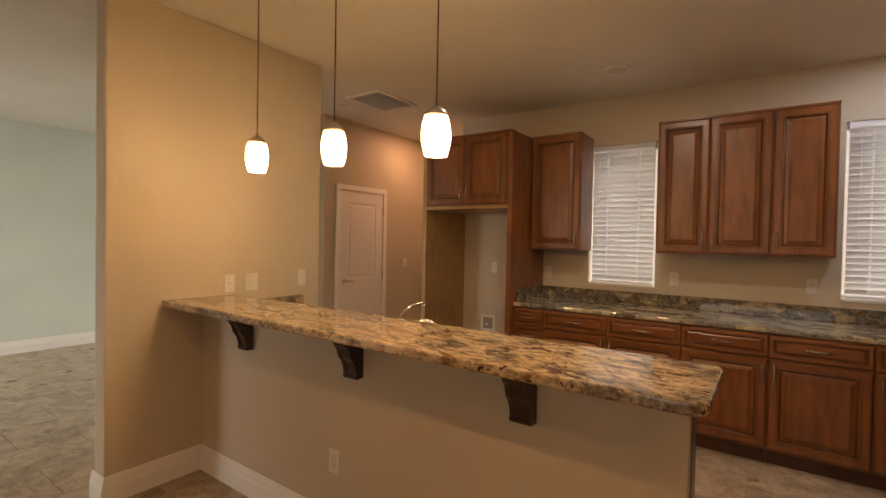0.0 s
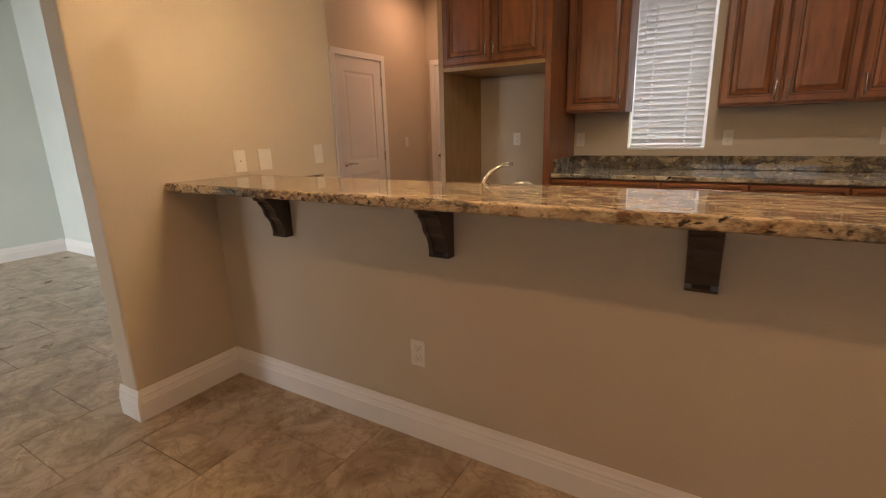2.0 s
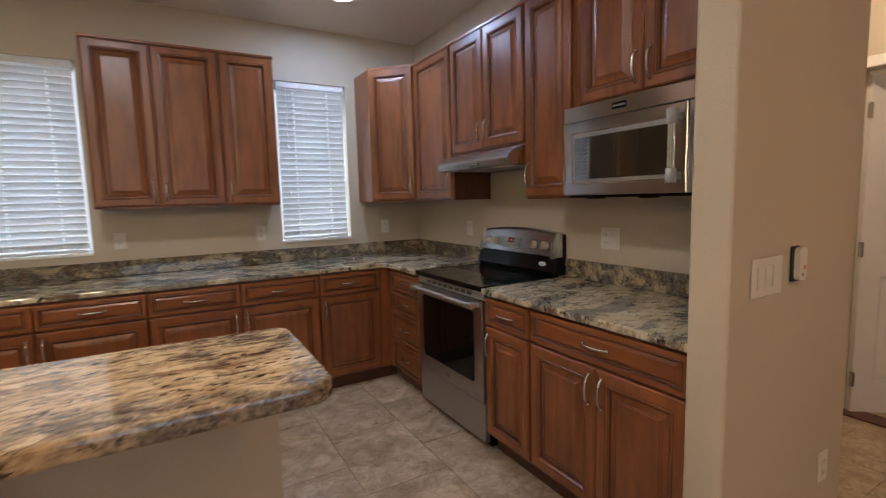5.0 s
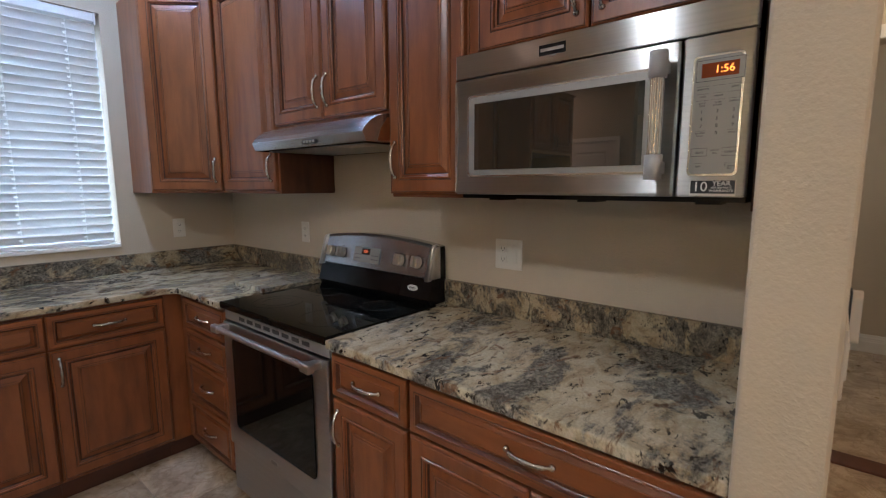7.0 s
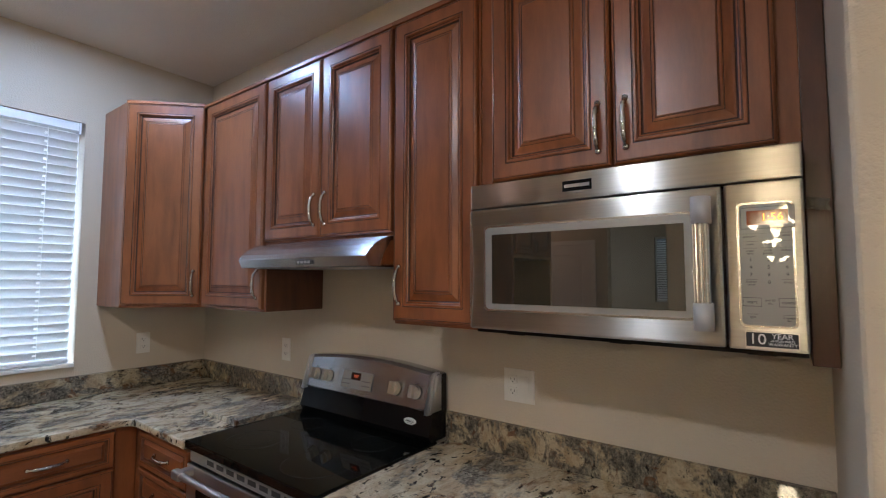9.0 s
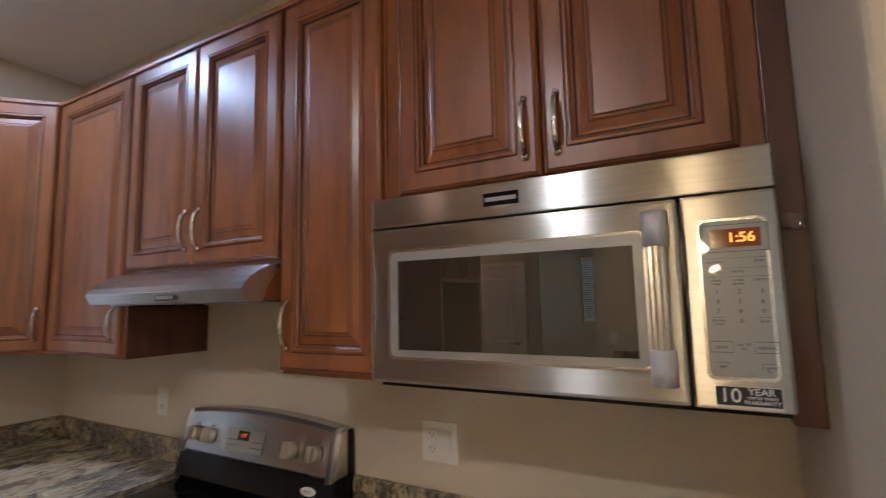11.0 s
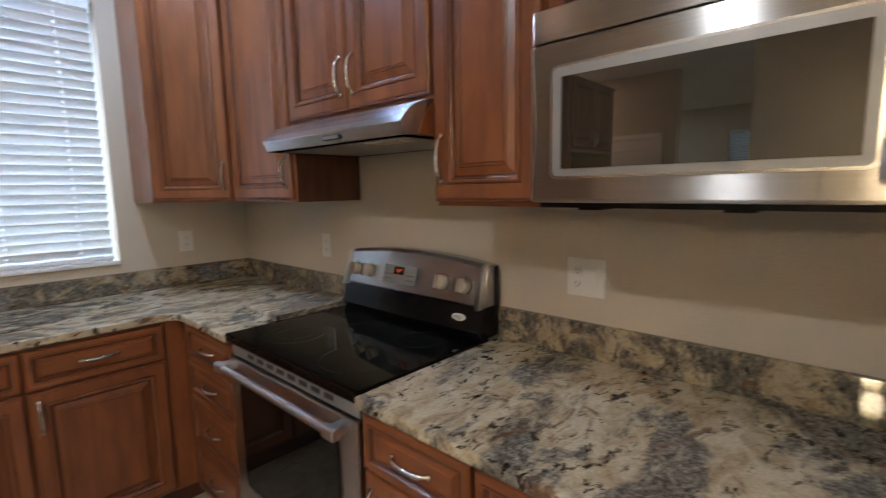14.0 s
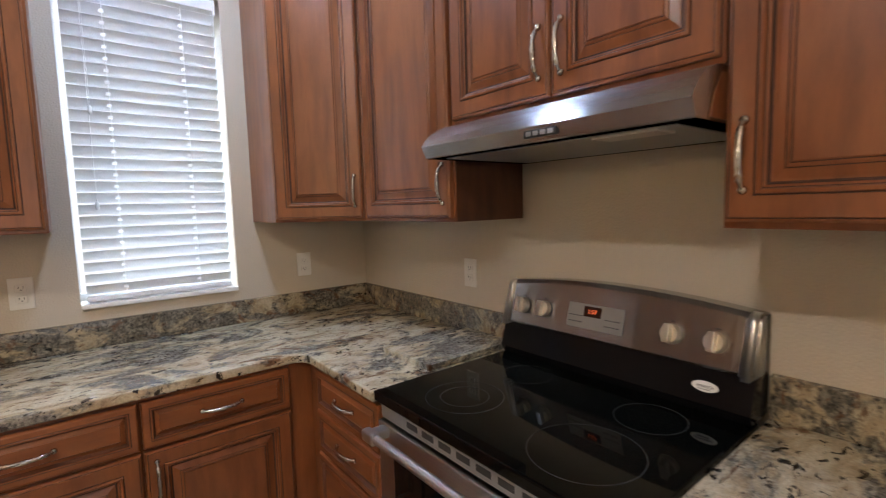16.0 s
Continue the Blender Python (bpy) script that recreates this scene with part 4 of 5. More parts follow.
part("backguard_base", bg, BLACK, rg, "black lower backguard")
# curved steel control panel
pan = bmesh.new()
N = 16
rows_ = []
for i in range(N + 1):
    u = i / N
    x = u * RW
    zt = 1.164 + 0.026 * (1 - (2 * u - 1) ** 2)
    rows_.append([pan.verts.new(c) for c in ((x, 0.496, 1.036), (x, 0.500, 1.030), (x, 0.535, zt - 0.012), (x, 0.545, zt), (x, 0.588, zt), (x, 0.588, 1.030))])
for a, b in zip(rows_, rows_[1:]):
    for k in range(6):
        pan.faces.new((a[k], b[k], b[(k + 1) % 6], a[(k + 1) % 6]))
pan.faces.new(rows_[0])
pan.faces.new(rows_[-1][::-1])
cp = part("control_panel", pan, HOOD_STEEL, rg, "curved stainless control panel")
for ex in (-0.002, RW - 0.030):
    edge = extrude_profile(bmesh.new(), [(0.486, 1.022), (0.5245, 1.150), (0.530, 1.160), (0.540, 1.166), (0.560, 1.168), (0.560, 1.022)], ex, ex + 0.032)
    bmesh.ops.bevel(edge, geom=[e for e in edge.edges if abs(e.verts[0].co.x - e.verts[1].co.x) < 1e-5 and min(e.verts[0].co.y, e.verts[1].co.y) < 0.555], offset=0.007, segments=4, affect="EDGES")
    part("end_cap", edge, SATIN, rg, "rounded bright steel end cap", True)
    side = extrude_profile(bmesh.new(), [(0.5605, 0.925), (0.5605, 1.160), (0.590, 1.160), (0.596, 0.925)], ex, ex + 0.032)
    part("end_cap", side, BLACK, rg, "black rear of the end cap")
TILT = Matrix.Rotation(radians(-16), 4, "X")


def on_panel(x, v):
    """On the slanted face of the range's control panel, v up the face."""
    return Matrix.Translation((x, 0.497 + 0.2867 * v - 0.002, 1.036 + 0.958 * v)) @ TILT


for kx in (0.082, 0.168, 0.567, 0.670):
    k_ = bmesh.new()
    lathe(k_, [(0.026, 0), (0.026, 0.003), (0.0235, 0.006), (0.023, 0.015), (0.021, 0.017)], 24)
    box(k_, -0.0085, 0.0085, -0.0235, 0.0235, 0.012, 0.036, 0.0035)
    part("knob", k_, KNOB, cp, "satin range knob", m=on_panel(kx, 0.058) @ FACE)
    dots = boxed(-0.006, 0.006, -0.0012, 0, 0.031, 0.0335)
    for t_ in range(7):
        a = radians(-125 + t_ * 42)
        box(dots, 0.033 * math.sin(a) - 0.0015, 0.033 * math.sin(a) + 0.0015, -0.0012, 0, 0.033 * math.cos(a) - 0.001, 0.033 * math.cos(a) + 0.001)
    marks(dots, INK, cp, m=on_panel(kx, 0.058))
part("display", boxed(-0.088, 0.092, -0.0015, 0, -0.037, 0.034, 0.0005), FILM, cp, "keypad area", m=on_panel(0.345, 0.062))
part("screen", boxed(-0.028, 0.028, -0.003, -0.001, -0.006, 0.024), DISPLAY, cp, "dark red display", m=on_panel(0.340, 0.066))
text_part("1:57", 0.017, RED, cp, on_panel(0.340, 0.075) @ Matrix.Translation((0, -0.0035, 0)) @ FACE)
kb_ = bmesh.new()
for i in range(4):
    for j in range(2):
        box(kb_, -0.080 + i * 0.012, -0.073 + i * 0.012, -0.0026, -0.0012, -0.022 + j * 0.018, -0.019 + j * 0.018)
        box(kb_, 0.038 + i * 0.012, 0.045 + i * 0.012, -0.0026, -0.0012, -0.022 + j * 0.018, -0.019 + j * 0.018)
marks(kb_, INK, cp, m=on_panel(0.345, 0.062))
oval = lathe(bmesh.new(), [(0.030, 0), (0.030, 0.0015), (0.025, 0.002)], 24)
bmesh.ops.transform(oval, verts=oval.verts, matrix=Matrix.Diagonal((1, 0.42, 1, 1)))
part("badge", oval, WHITEINK, rg, "small white oval sticker", m=Matrix.Translation((0.655, 0.4975, 0.985)) @ Matrix.Rotation(radians(-17), 4, "X") @ FACE)
text_part("AMERICA", 0.0095, INK, rg, Matrix.Translation((0, -0.0026, 0.0005)) @ Matrix.Translation((0.655, 0.4965, 0.985)) @ Matrix.Rotation(radians(-17), 4, "X") @ FACE)
marks(boxed(-0.014, 0.014, -0.0032, -0.0015, -0.0072, -0.0060), INK, rg, m=Matrix.Translation((0.655, 0.4965, 0.985)) @ Matrix.Rotation(radians(-17), 4, "X"))

# ---- range hood ----
hd = thing("range_hood", east(4.958, FX), "stainless steel under-cabinet range hood with a curved front", "range hood")
prof = [(0.305, 1.562), (-0.112, 1.562), (-0.118, 1.564), (-0.133, 1.594), (-0.132, 1.597), (-0.120, 1.614), (-0.100, 1.632), (-0.070, 1.649), (-0.040, 1.660), (-0.020, 1.664), (0.305, 1.6665)]
part("shell", extrude_profile(bmesh.new(), prof, 0.004, 0.748), HOOD_STEEL, hd, "curved steel shell")
# Steel end; the cabinet mirrored in it is painted on as cherry.
part("end_cap", extrude_profile(bmesh.new(), [(0.303, 1.567), (-0.070, 1.567), (-0.052, 1.612), (-0.020, 1.650), (0.303, 1.664)], 0.749, 0.752), CHERRY, hd, "steel end coloured brown for the cabinet's reflection")
part("control_strip", boxed(0.385, 0.475, -0.1320, -0.120, 1.571, 1.587, 0.004), SLOT, hd, "dark rocker switch strip")
for i in range(4):
    part("button", boxed(0.394 + i * 0.020, 0.408 + i * 0.020, -0.1340, -0.1318, 1.574, 1.584, 0.001), SILVER, hd)
part("filter", boxed(0.05, 0.70, -0.08, 0.27, 1.560, 1.5645), SILVER, hd, "grey grease filter")
part("lamp_cover", boxed(0.52, 0.66, -0.07, 0.0, 1.556, 1.5598), CAN_OFF, hd, "unlit lamp cover")

# ---- microwave ----
mw = thing("microwave", east(3.856, 2.345), "stainless steel over-the-range style microwave hung under the cabinet", "microwave")
MWW = 0.742
part("body", boxed(0.004, MWW - 0.002, 0.018, 0.366, 1.374, 1.782), BLACK, mw, "black microwave body")
part("top_grille", boxed(0, MWW, -0.012, 0.018, 1.715, 1.782, 0.004), STEEL, mw, "brushed steel top band")
part("badge", boxed(0.272, 0.345, -0.0145, -0.0118, 1.736, 1.762, 0.001), BLACK, mw, "small black badge with a silver rim")
part("badge", boxed(0.277, 0.340, -0.0155, -0.0142, 1.745, 1.753, 0.0005), SILVER, mw, "silver bar on the badge")
ml = prism(bmesh.new(), [(0.29, 1.736), (0.309, 1.729), (0.327, 1.736)], 0.0118, 0.0140)
bmesh.ops.transform(ml, verts=ml.verts, matrix=FACE)
part("badge", ml, SILVER, mw, "silver point of the badge")
dw = 0.610
d_ = bmesh.new()
# door with a bowed left edge
box(d_, 0, dw, -0.016, 0.018, 1.386, 1.712, 0.007)
md = part("door", d_, STEEL, mw, "brushed steel microwave door")
fr_ = prism(bmesh.new(), rounded([(0.048, 1.436), (0.560, 1.436), (0.560, 1.664), (0.048, 1.664)], [0.014] * 4), 0.016, 0.0185)
bmesh.ops.transform(fr_, verts=fr_.verts, matrix=FACE)
part("window_frame", fr_, NICKEL, md, "polished rim round the window")
fr_ = prism(bmesh.new(), rounded([(0.053, 1.441), (0.555, 1.441), (0.555, 1.659), (0.053, 1.659)], [0.012] * 4), 0.0185, 0.0192)
bmesh.ops.transform(fr_, verts=fr_.verts, matrix=FACE)
part("window_frame", fr_, SILVER, md, "grey border round the window")
part("window", boxed(0.074, 0.540, -0.0205, -0.0185, 1.456, 1.640), DARKGLASS, md, "dark reflective glass window")
ribs = [(0.578 + (0.0138 if k % 3 else 0.0118) * math.cos(2 * math.pi * k / 42), -0.062 + (0.0138 if k % 3 else 0.0118) * math.sin(2 * math.pi * k / 42)) for k in range(42)]
part("handle", prism(bmesh.new(), ribs, 1.470, 1.640), NICKEL, md, "ribbed vertical handle")
arc = [(0.002, 1.392)] + [(0.004 + 0.009 * (1 - (2 * k / 12 - 1) ** 2), 1.392 + 0.314 * k / 12) for k in range(13)] + [(0.002, 1.706)]
ae = prism(bmesh.new(), arc, 0.0162, 0.0185)
bmesh.ops.transform(ae, verts=ae.verts, matrix=FACE)
part("edge_trim", ae, NICKEL, md, "curved polished edge")
for a, b in ((1.422, 1.475), (1.632, 1.685)):
    hb = tube(bmesh.new(), [(0.578, -0.062, a), (0.578, -0.062, b)], [0.0185, 0.0185], 14)
    box(hb, 0.566, 0.590, -0.060, -0.015, (a + b) / 2 - 0.013, (a + b) / 2 + 0.013, 0.003)
    part("handle_mount", hb, GREY_PLASTIC, md, "grey handle end", True)
pn = part("control_panel", boxed(dw + 0.003, MWW, -0.016, 0.018, 1.386, 1.712, 0.005), STEEL, mw, "steel control side")
fr_ = prism(bmesh.new(), rounded([(dw + 0.024, 1.430), (MWW - 0.016, 1.430), (MWW - 0.016, 1.672), (dw + 0.024, 1.672)], [0.010] * 4), 0.016, 0.0182)
bmesh.ops.transform(fr_, verts=fr_.verts, matrix=FACE)
part("rim", fr_, NICKEL, pn, "polished rim")
fr_ = prism(bmesh.new(), rounded([(dw + 0.028, 1.434), (MWW - 0.020, 1.434), (MWW - 0.020, 1.668), (dw + 0.028, 1.668)], [0.008] * 4), 0.0182, 0.0190)
bmesh.ops.transform(fr_, verts=fr_.verts, matrix=FACE)
part("keypad", fr_, FILM, pn, "grey keypad under clear film")
px = dw + 0.074
part("screen_border", boxed(px - 0.043, px + 0.043, -0.0194, -0.0189, 1.620, 1.662), INK, pn, "thin dark line round the display")
part("screen_surround", boxed(px - 0.0422, px + 0.0422, -0.0197, -0.0193, 1.6208, 1.6612), FILM, pn, "grey display surround")
part("screen", boxed(px - 0.033, px + 0.033, -0.0202, -0.0196, 1.627, 1.655), AMBERDIM, pn, "dim amber display")
text_part("1:56", 0.021, AMBER, pn, on_front(px + 0.008, -0.0204, 1.641))
for i, row in enumerate(("123", "456", "789", " 0 ")):
    for j, ch in enumerate(row):
        if ch != " ":
            text_part(ch, 0.0095, INK, pn, on_front(px + (j - 1) * 0.0285, -0.0192, 1.560 - i * 0.0145))
for word, i, z in (("popcorn", -1, 1.6055), ("pizza", 1, 1.6055), ("cook", -1, 1.5905), ("reheat", 0, 1.5905), ("cook", -1, 1.5775), ("time", -1, 1.5722), ("cook", 0, 1.5775), ("power", 0, 1.5722), ("defrost", 1, 1.5775),
                   ("kitchen", -1, 1.5175), ("timer", -1, 1.5122), ("clock", 1, 1.5165), ("add 30", 0, 1.4820), ("sec", 0, 1.4765), ("light", -1, 1.4500), ("2 speed", 1, 1.4500), ("fan", 1, 1.4447)):
    text_part(word, 0.0062, INK, pn, on_front(px + i * 0.0285, -0.0192, z))
text_part("start", 0.0088, INK, pn, on_front(px - 0.0285, -0.0192, 1.4785))
text_part("cancel", 0.0088, INK, pn, on_front(px + 0.0285, -0.0192, 1.4785))
kb_ = bmesh.new()
for j, z in enumerate((1.6105, 1.5955, 1.5825)):
    for i in range(-1, 2):
        box(kb_, px + i * 0.0285 - 0.012, px + i * 0.0285 + 0.012, -0.0193, -0.0188, z - 0.0002, z + 0.0002)
for i in (-1, 1):
    for z in (1.4705, 1.4865):
        box(kb_, px + i * 0.0285 - 0.015, px + i * 0.0285 + 0.015, -0.0193, -0.0188, z - 0.0004, z + 0.0004)
    for e in (-0.015, 0.0146):
        box(kb_, px + i * 0.0285 + e, px + i * 0.0285 + e + 0.0005, -0.0193, -0.0188, 1.4709, 1.4861)
    box(kb_, px + i * 0.0285 - 0.009, px + i * 0.0285 + 0.009, -0.0193, -0.0188, 1.4550, 1.4555)
for i in (-1, 1):
    box(kb_, px + i * 0.0285 - 0.009, px + i * 0.0285 + 0.009, -0.0193, -0.0188, 1.5215, 1.5219)
marks(kb_, INK, pn, "dark key legends")
part("sticker_border", boxed(px - 0.042, px + 0.042, -0.0168, -0.0158, 1.3890, 1.4215), PLATE, pn, "white edge of the sticker")
part("sticker", boxed(px - 0.0408, px + 0.0408, -0.0174, -0.0160, 1.3935, 1.4205), INK, pn, "black sticker with white print")
text_part("10", 0.029, WHITEINK, pn, on_front(px - 0.0225, -0.0177, 1.4070), extrude=0.0006)
text_part("YEAR", 0.0140, WHITEINK, pn, on_front(px + 0.0165, -0.0177, 1.4140), extrude=0.0006)
text_part("LIMITED PARTS", 0.0056, WHITEINK, pn, on_front(px + 0.0168, -0.0177, 1.4055))
text_part("WARRANTY", 0.0080, WHITEINK, pn, on_front(px + 0.0165, -0.0177, 1.3990))
for fx in (0.08, 0.36, 0.64):
    part("foot", boxed(fx, fx + 0.05, 0.05, 0.12, 1.368, 1.374), BLACK, mw)
# small clip at the filler strip
cl = thing("plastic_tape", pose(2.397, 3.092, 1.672, 0, 0, -90), "crumpled scrap of clear tape stuck beside the microwave", "tape")
tp = bmesh.new()
tr_ = random.Random(4)
grid = [[tp.verts.new((-0.018 + 0.006 * i + tr_.uniform(-0.002, 0.002), -0.001 - tr_.uniform(0, 0.011) * (0 < i < 6), -0.013 + 0.0065 * j + tr_.uniform(-0.002, 0.002) - 0.001 * i)) for j in range(5)] for i in range(7)]
for i in range(6):
    for j in range(4):
        tp.faces.new((grid[i][j], grid[i + 1][j], grid[i + 1][j + 1], grid[i][j + 1]))
part("scrap", tp, TAPE, cl, "crumpled clear tape")


# ---- switches and sockets ----
def plate(m, kinds, label, width=0.070, h=0.114):
    """A wall plate on a face that looks to -y: kinds a list of 'socket', 'rocker' or 'blank'."""
    w = width + 0.046 * (len(kinds) - 1)
    nm = "light_switch" if kinds[0] == "rocker" else "wall_socket"
    p = thing(nm, m, label, "light switch" if kinds[0] == "rocker" else "wall socket")
    part("plate", boxed(-w / 2, w / 2, -0.0065, -0.0005, -h / 2, h / 2, 0.003), PLATE, p, "white plastic plate")
    for i, k in enumerate(kinds):
        cx = (i - (len(kinds) - 1) / 2) * 0.046
        if k == "rocker":
            part("rocker", boxed(cx - 0.016, cx + 0.016, -0.0100, -0.006, -0.033, 0.033, 0.002), PLATE, p, "white rocker")
        elif k == "socket":
            for dz in (-0.02, 0.02):
                part("socket", boxed(cx - 0.0165, cx + 0.0165, -0.0088, -0.006, dz - 0.014, dz + 0.014, 0.003), PLATE, p, "white socket face")
                s = bmesh.new()
                box(s, cx - 0.0075, cx - 0.0055, -0.0092, -0.0085, dz - 0.002, dz + 0.007)
                box(s, cx + 0.0055, cx + 0.0075, -0.0092, -0.0085, dz - 0.002, dz + 0.006)
                box(s, cx - 0.002, cx + 0.002, -0.0092, -0.0085, dz - 0.009, dz - 0.005)
                tagged(part("slots", s, SLOT, p), kind="stuff")
        else:
            part("insert", boxed(cx - 0.016, cx + 0.016, -0.0085, -0.006, -0.033, 0.033, 0.002), PLATE, p, "white insert")
            part("slots", boxed(cx - 0.003, cx + 0.003, -0.0090, -0.0082, -0.004, 0.004), SLOT, p)
    return p


def face_e(y, z):   # on a wall that looks to -x
    return pose(2.715, y, z, 0, 0, -90)


plate(face_e(3.905, 1.153), ["socket", "rocker"], "white double plate with socket and switch beside the range")
plate(face_e(5.245, 1.155), ["socket"], "white wall socket behind the worktop by the hood")
for x in (-0.72, 0.40, 1.315, 2.365):
    plate(pose(x, 6.10, 1.155), ["socket"], "white wall socket above the granite upstand")
plate(pose(-0.588, 3.26, 0.396), ["socket"], "white wall socket low on the bar wall")
plate(pose(-1.80, 3.430, 1.140, 0, 0, 90), ["blank"], "white wall plate above the bar top")
plate(pose(-1.80, 3.590, 1.140, 0, 0, 90), ["rocker"], "white light switch above the bar top", 0.085)
plate(pose(-1.80, 3.995, 1.148, 0, 0, 90), ["rocker"], "white light switch above the sink worktop")
plate(pose(-2.83, 6.42, 1.15, 0, 0, 90), ["rocker"], "white light switch on the hall wall")
plate(pose(-1.32, 6.10, 1.17), ["socket"], "white wall socket in the fridge alcove")
plate(pose(2.265, 2.945, 1.126), ["rocker", "rocker", "rocker"], "white triple light switch on the wall end", 0.085, 0.118)
plate(pose(2.735, 2.945, 0.365), ["socket"], "white wall socket low on the wall end")

wb = thing("water_outlet_box", pose(-1.385, 6.10, 0.575), "white recessed water supply box low in the fridge alcove", "outlet box")
f_ = bmesh.new()
for a in ((-0.085, 0.085, 0.060, 0.085), (-0.085, 0.085, -0.085, -0.060), (-0.085, -0.060, -0.060, 0.060), (0.060, 0.085, -0.060, 0.060)):
    box(f_, a[0], a[1], -0.008, -0.001, a[2], a[3])
part("frame", f_, PLATE, wb, "white frame")
# Flat plate; the shade of the recess is put into its darker colour.
part("backing", boxed(-0.060, 0.060, -0.003, -0.001, -0.060, 0.060), GROUT, wb, "flat backing with the recess shade in its colour")
part("valve", lathe(bmesh.new(), [(0.012, 0), (0.012, 0.02), (0.02, 0.02), (0.02, 0.028)], 12), NICKEL, wb, "small metal valve", m=on_front(0, -0.003, -0.01))

rc = thing("remote_holder", pose(2.432, 2.945, 1.150), "white wall remote in a dark holder beside the light switch", "remote control")
part("holder", boxed(-0.022, 0.020, -0.012, -0.001, -0.056, 0.058, 0.004), SLOT, rc, "dark holder", True)
body = prism(bmesh.new(), rounded([(-0.020, -0.050), (0.028, -0.050), (0.028, 0.054), (-0.020, 0.054)], [0.016] * 4), 0.0125, 0.028)
bmesh.ops.transform(body, verts=body.verts, matrix=FACE)
part("remote", body, PLATE, rc, "white remote with rounded ends")
part("sticker", boxed(0.006, 0.020, -0.0290, -0.0278, -0.016, -0.002), STICKER, rc, "orange sticker")
part("button", boxed(-0.002, 0.008, -0.0292, -0.0278, -0.036, -0.028), BLUE, rc, "small dark button")


# ---- lamps and ceiling ----
def pendant(x, y, z):
    p = thing("pendant_lamp", pose(x, y, z), "lit pendant lamp with a barrel glass shade above the bar", "pendant lamp", "pendant lamps over the bar")
    part("shade", lathe(bmesh.new(), [(0.043, 0.004), (0.050, 0.028), (0.0555, 0.060), (0.0565, 0.090), (0.053, 0.125), (0.046, 0.155), (0.040, 0.160)], 28), SHADE, p, "glowing warm glass shade", True)
    part("cap", lathe(bmesh.new(), [(0.046, 0.154), (0.045, 0.163), (0.036, 0.178), (0.022, 0.188), (0.010, 0.194), (0.007, 0.204)], 24), NICKEL, p, "satin nickel cap", True)
    part("cord", tube(bmesh.new(), [(0, 0, 0.200), (0, 0, CEIL - z - 0.02)], [0.0032, 0.0032], 8), TOE, p, "thin dark brown cord")
    part("canopy", lathe(bmesh.new(), [(0.060, CEIL - z - 0.002), (0.058, CEIL - z - 0.012), (0.015, CEIL - z - 0.026)], 24), NICKEL, p, "satin nickel ceiling canopy", True)


for x, z in ((-1.170, 1.785), (-0.572, 1.775), (0.004, 1.766)):
    pendant(x, 3.212, z)


def downlight(x, y, mat, label, r=0.075):
    d = thing("downlight", pose(x, y, CEIL), label, "ceiling light")
    part("trim", lathe(bmesh.new(), [(r + 0.018, -0.0005), (r + 0.016, -0.008), (r, -0.010), (r - 0.001, -0.004)], 32, close=False), TRIM, d, "white trim ring", True)
    part("diffuser", lathe(bmesh.new(), [(r - 0.002, -0.0012), (r - 0.002, -0.0058), (r - 0.02, -0.0068)], 32), mat, d, "round diffuser")


downlight(1.82, 5.40, CAN_ON, "lit round ceiling downlight near the range corner")
downlight(0.08, 5.40, CAN_OFF, "unlit round ceiling downlight in front of the window")
downlight(-2.32, 6.30, HALL_ON, "lit round ceiling downlight at the hall end")
downlight(-2.42, 4.95, CAN_OFF, "unlit round ceiling downlight beside the access panel")
# Added together with the nook fill, kept out of view.
downlight(-4.6, 6.55, CAN_ON, "downlight added in the nook to light its wall")
# Added fixture for the entry fill.
downlight(3.45, 3.3, CAN_ON, "downlight added in the entry to brighten it")

downlight(0.35, 3.95, CAN_ON, "lit round ceiling downlight over the kitchen floor")
# Fixture added to go with the dining fill lamp.
downlight(2.55, 1.15, CAN_ON, "downlight added near the dining wall to warm the wall end")
downlight(0.45, 1.67, CAN_ON, "lit round ceiling downlight over the dining floor")

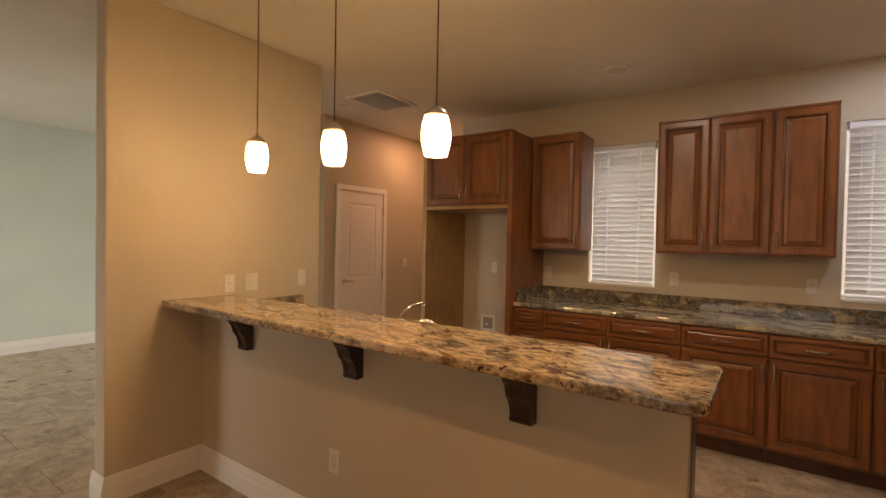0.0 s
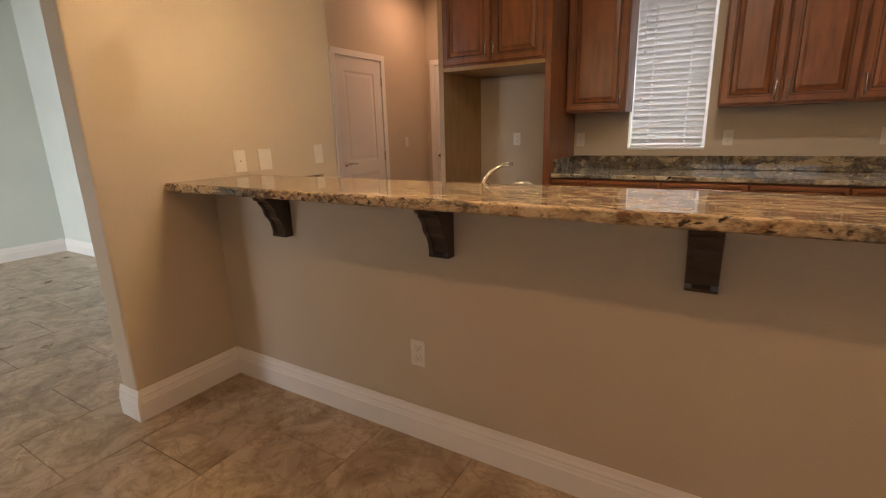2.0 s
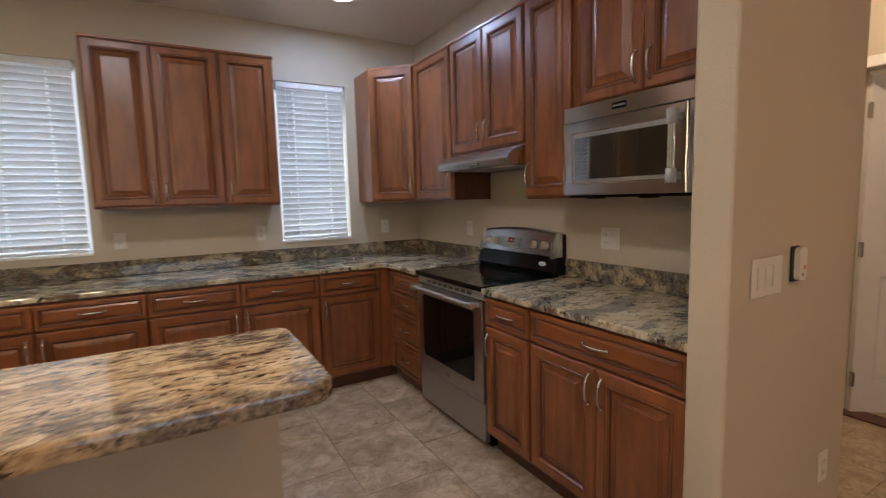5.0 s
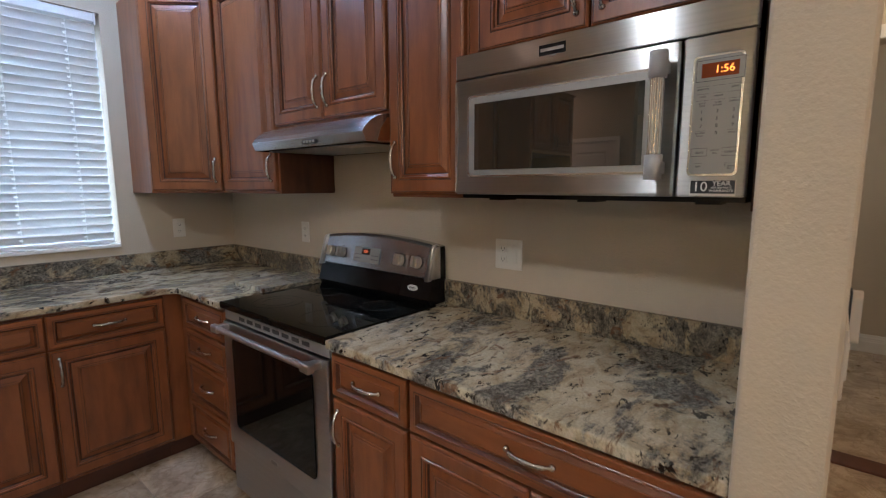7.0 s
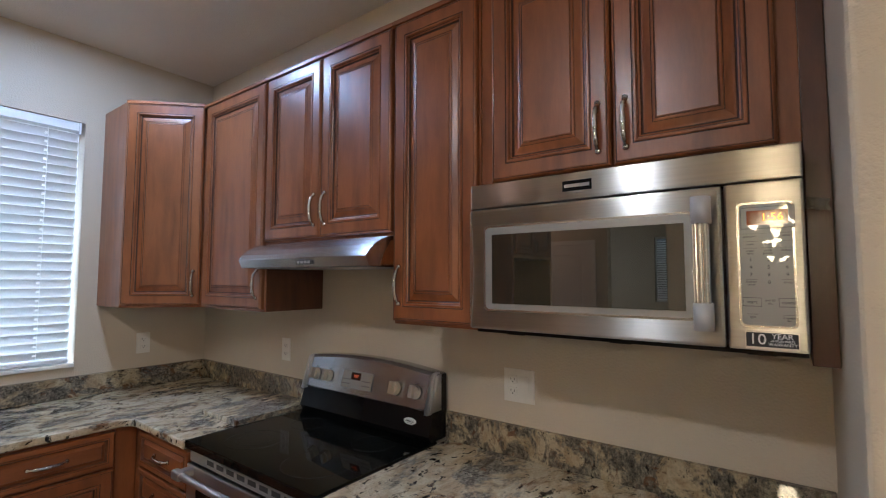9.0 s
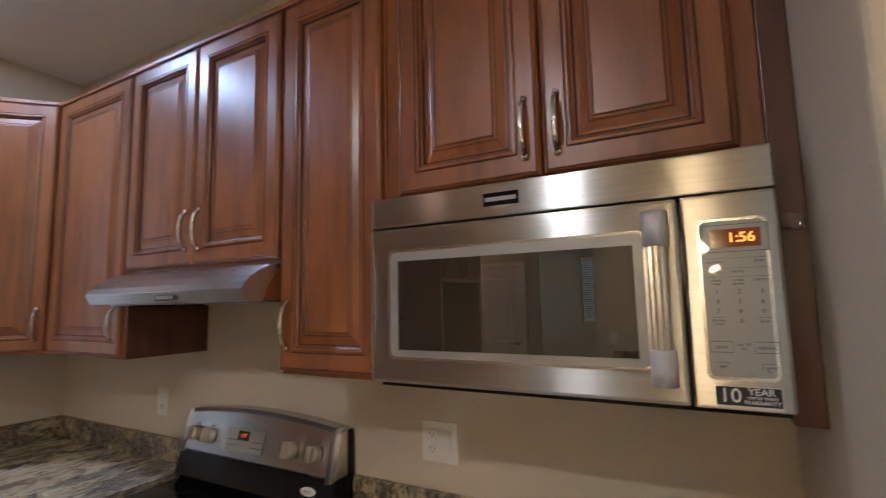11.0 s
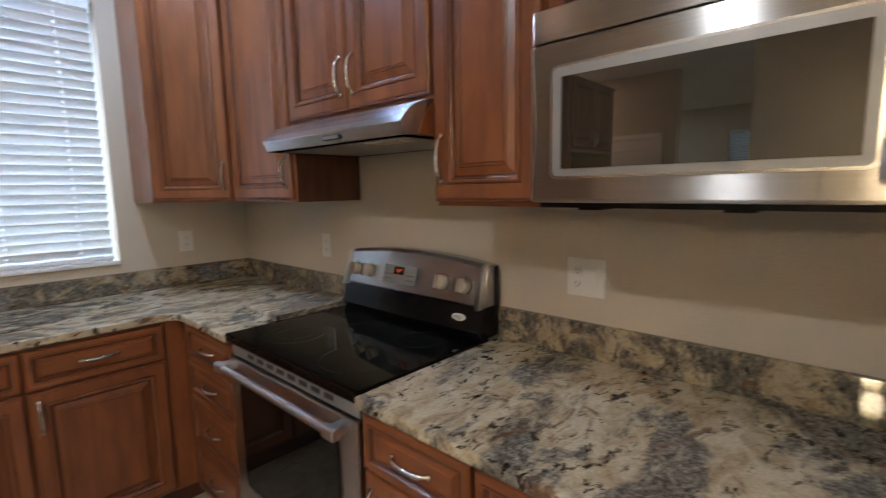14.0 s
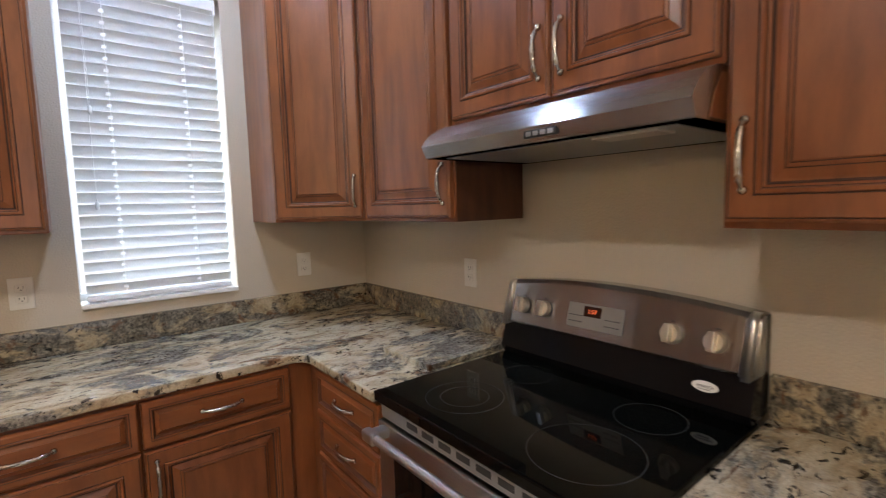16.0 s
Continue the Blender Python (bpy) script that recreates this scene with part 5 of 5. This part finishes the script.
vt = thing("ceiling_vent", pose(-2.00, 5.06, CEIL), "square pale return air grille in the ceiling", "ceiling vent")
f_ = bmesh.new()
for a in ((-0.21, 0.21, -0.27, -0.24), (-0.21, 0.21, 0.24, 0.27), (-0.21, -0.18, -0.24, 0.24), (0.18, 0.21, -0.24, 0.24)):
    box(f_, a[0], a[1], a[2], a[3], -0.012, -0.001)
part("frame", f_, CEILING, vt, "pale grille frame")
part("backing", boxed(-0.18, 0.18, -0.24, 0.24, -0.0025, -0.001), GROUT, vt, "grey brown filter behind the slats")
sl = mesh_of("slat", extrude_profile(bmesh.new(), [(-0.006, -0.010), (0.004, -0.003), (0.006, -0.004), (-0.004, -0.011)], -0.179, 0.179), CEILING)
for i in range(30):
    s = new("slat", sl)
    s.parent, s.matrix_basis = vt, pose(0, -0.232 + i * 0.016, 0)

v2 = thing("ceiling_vent", pose(-4.15, 2.35, CEIL), "small pale supply air grille in the side room ceiling", "ceiling vent")
part("frame", boxed(-0.17, 0.17, -0.12, 0.12, -0.010, -0.001, 0.003), CEILING, v2, "pale grille frame")
for i in range(8):
    part("slat", boxed(-0.14, 0.14, -0.088 + i * 0.024, -0.076 + i * 0.024, -0.013, -0.010), SLOT, v2)

# ---- floor tiles, nearest part of the plan ----
TW, TL = 0.44, 0.61
floor_ob = bpy.data.objects["floor"]
TILE_ME = mesh_of("tile", boxed(-TW / 2 + 0.0018, TW / 2 - 0.0018, -TL / 2 + 0.0018, TL / 2 - 0.0018, -0.0055, 0.0), TILE)
far = bmesh.new()
spots = []
col = 0
x = -1.66 - TW * 11 + TW / 2
while x < 6.6:
    y = 2.38 - 7 * TL + TL / 2 + (TL * 0.45 if col % 2 else 0.0)
    while y < 6.8:
        if -6.4 < x < 6.6:
            spots.append((x, y))
        y += TL
    x += TW
    col += 1
near = [s for s in spots if -2.9 < s[0] < 3.4 and 1.2 < s[1] < 6.0]
near.sort(key=lambda s: (s[0] - 0.2) ** 2 * 0.5 + (s[1] - 3.2) ** 2)
keep = set(near[:290])
for s in spots:
    if s in keep:
        t_ = new("tile", TILE_ME)
        t_.parent = floor_ob
        t_.matrix_basis = pose(s[0], s[1], random.uniform(-0.0004, 0.0004), 0, 0, random.choice((0, 180)))
    else:
        box(far, s[0] - TW / 2 + 0.0018, s[0] + TW / 2 - 0.0018, s[1] - TL / 2 + 0.0018, s[1] + TL / 2 - 0.0018, -0.0055, 0.0)
tagged(part("tiles", far, TILE, floor_ob, "more travertine tiles"), kind="stuff")
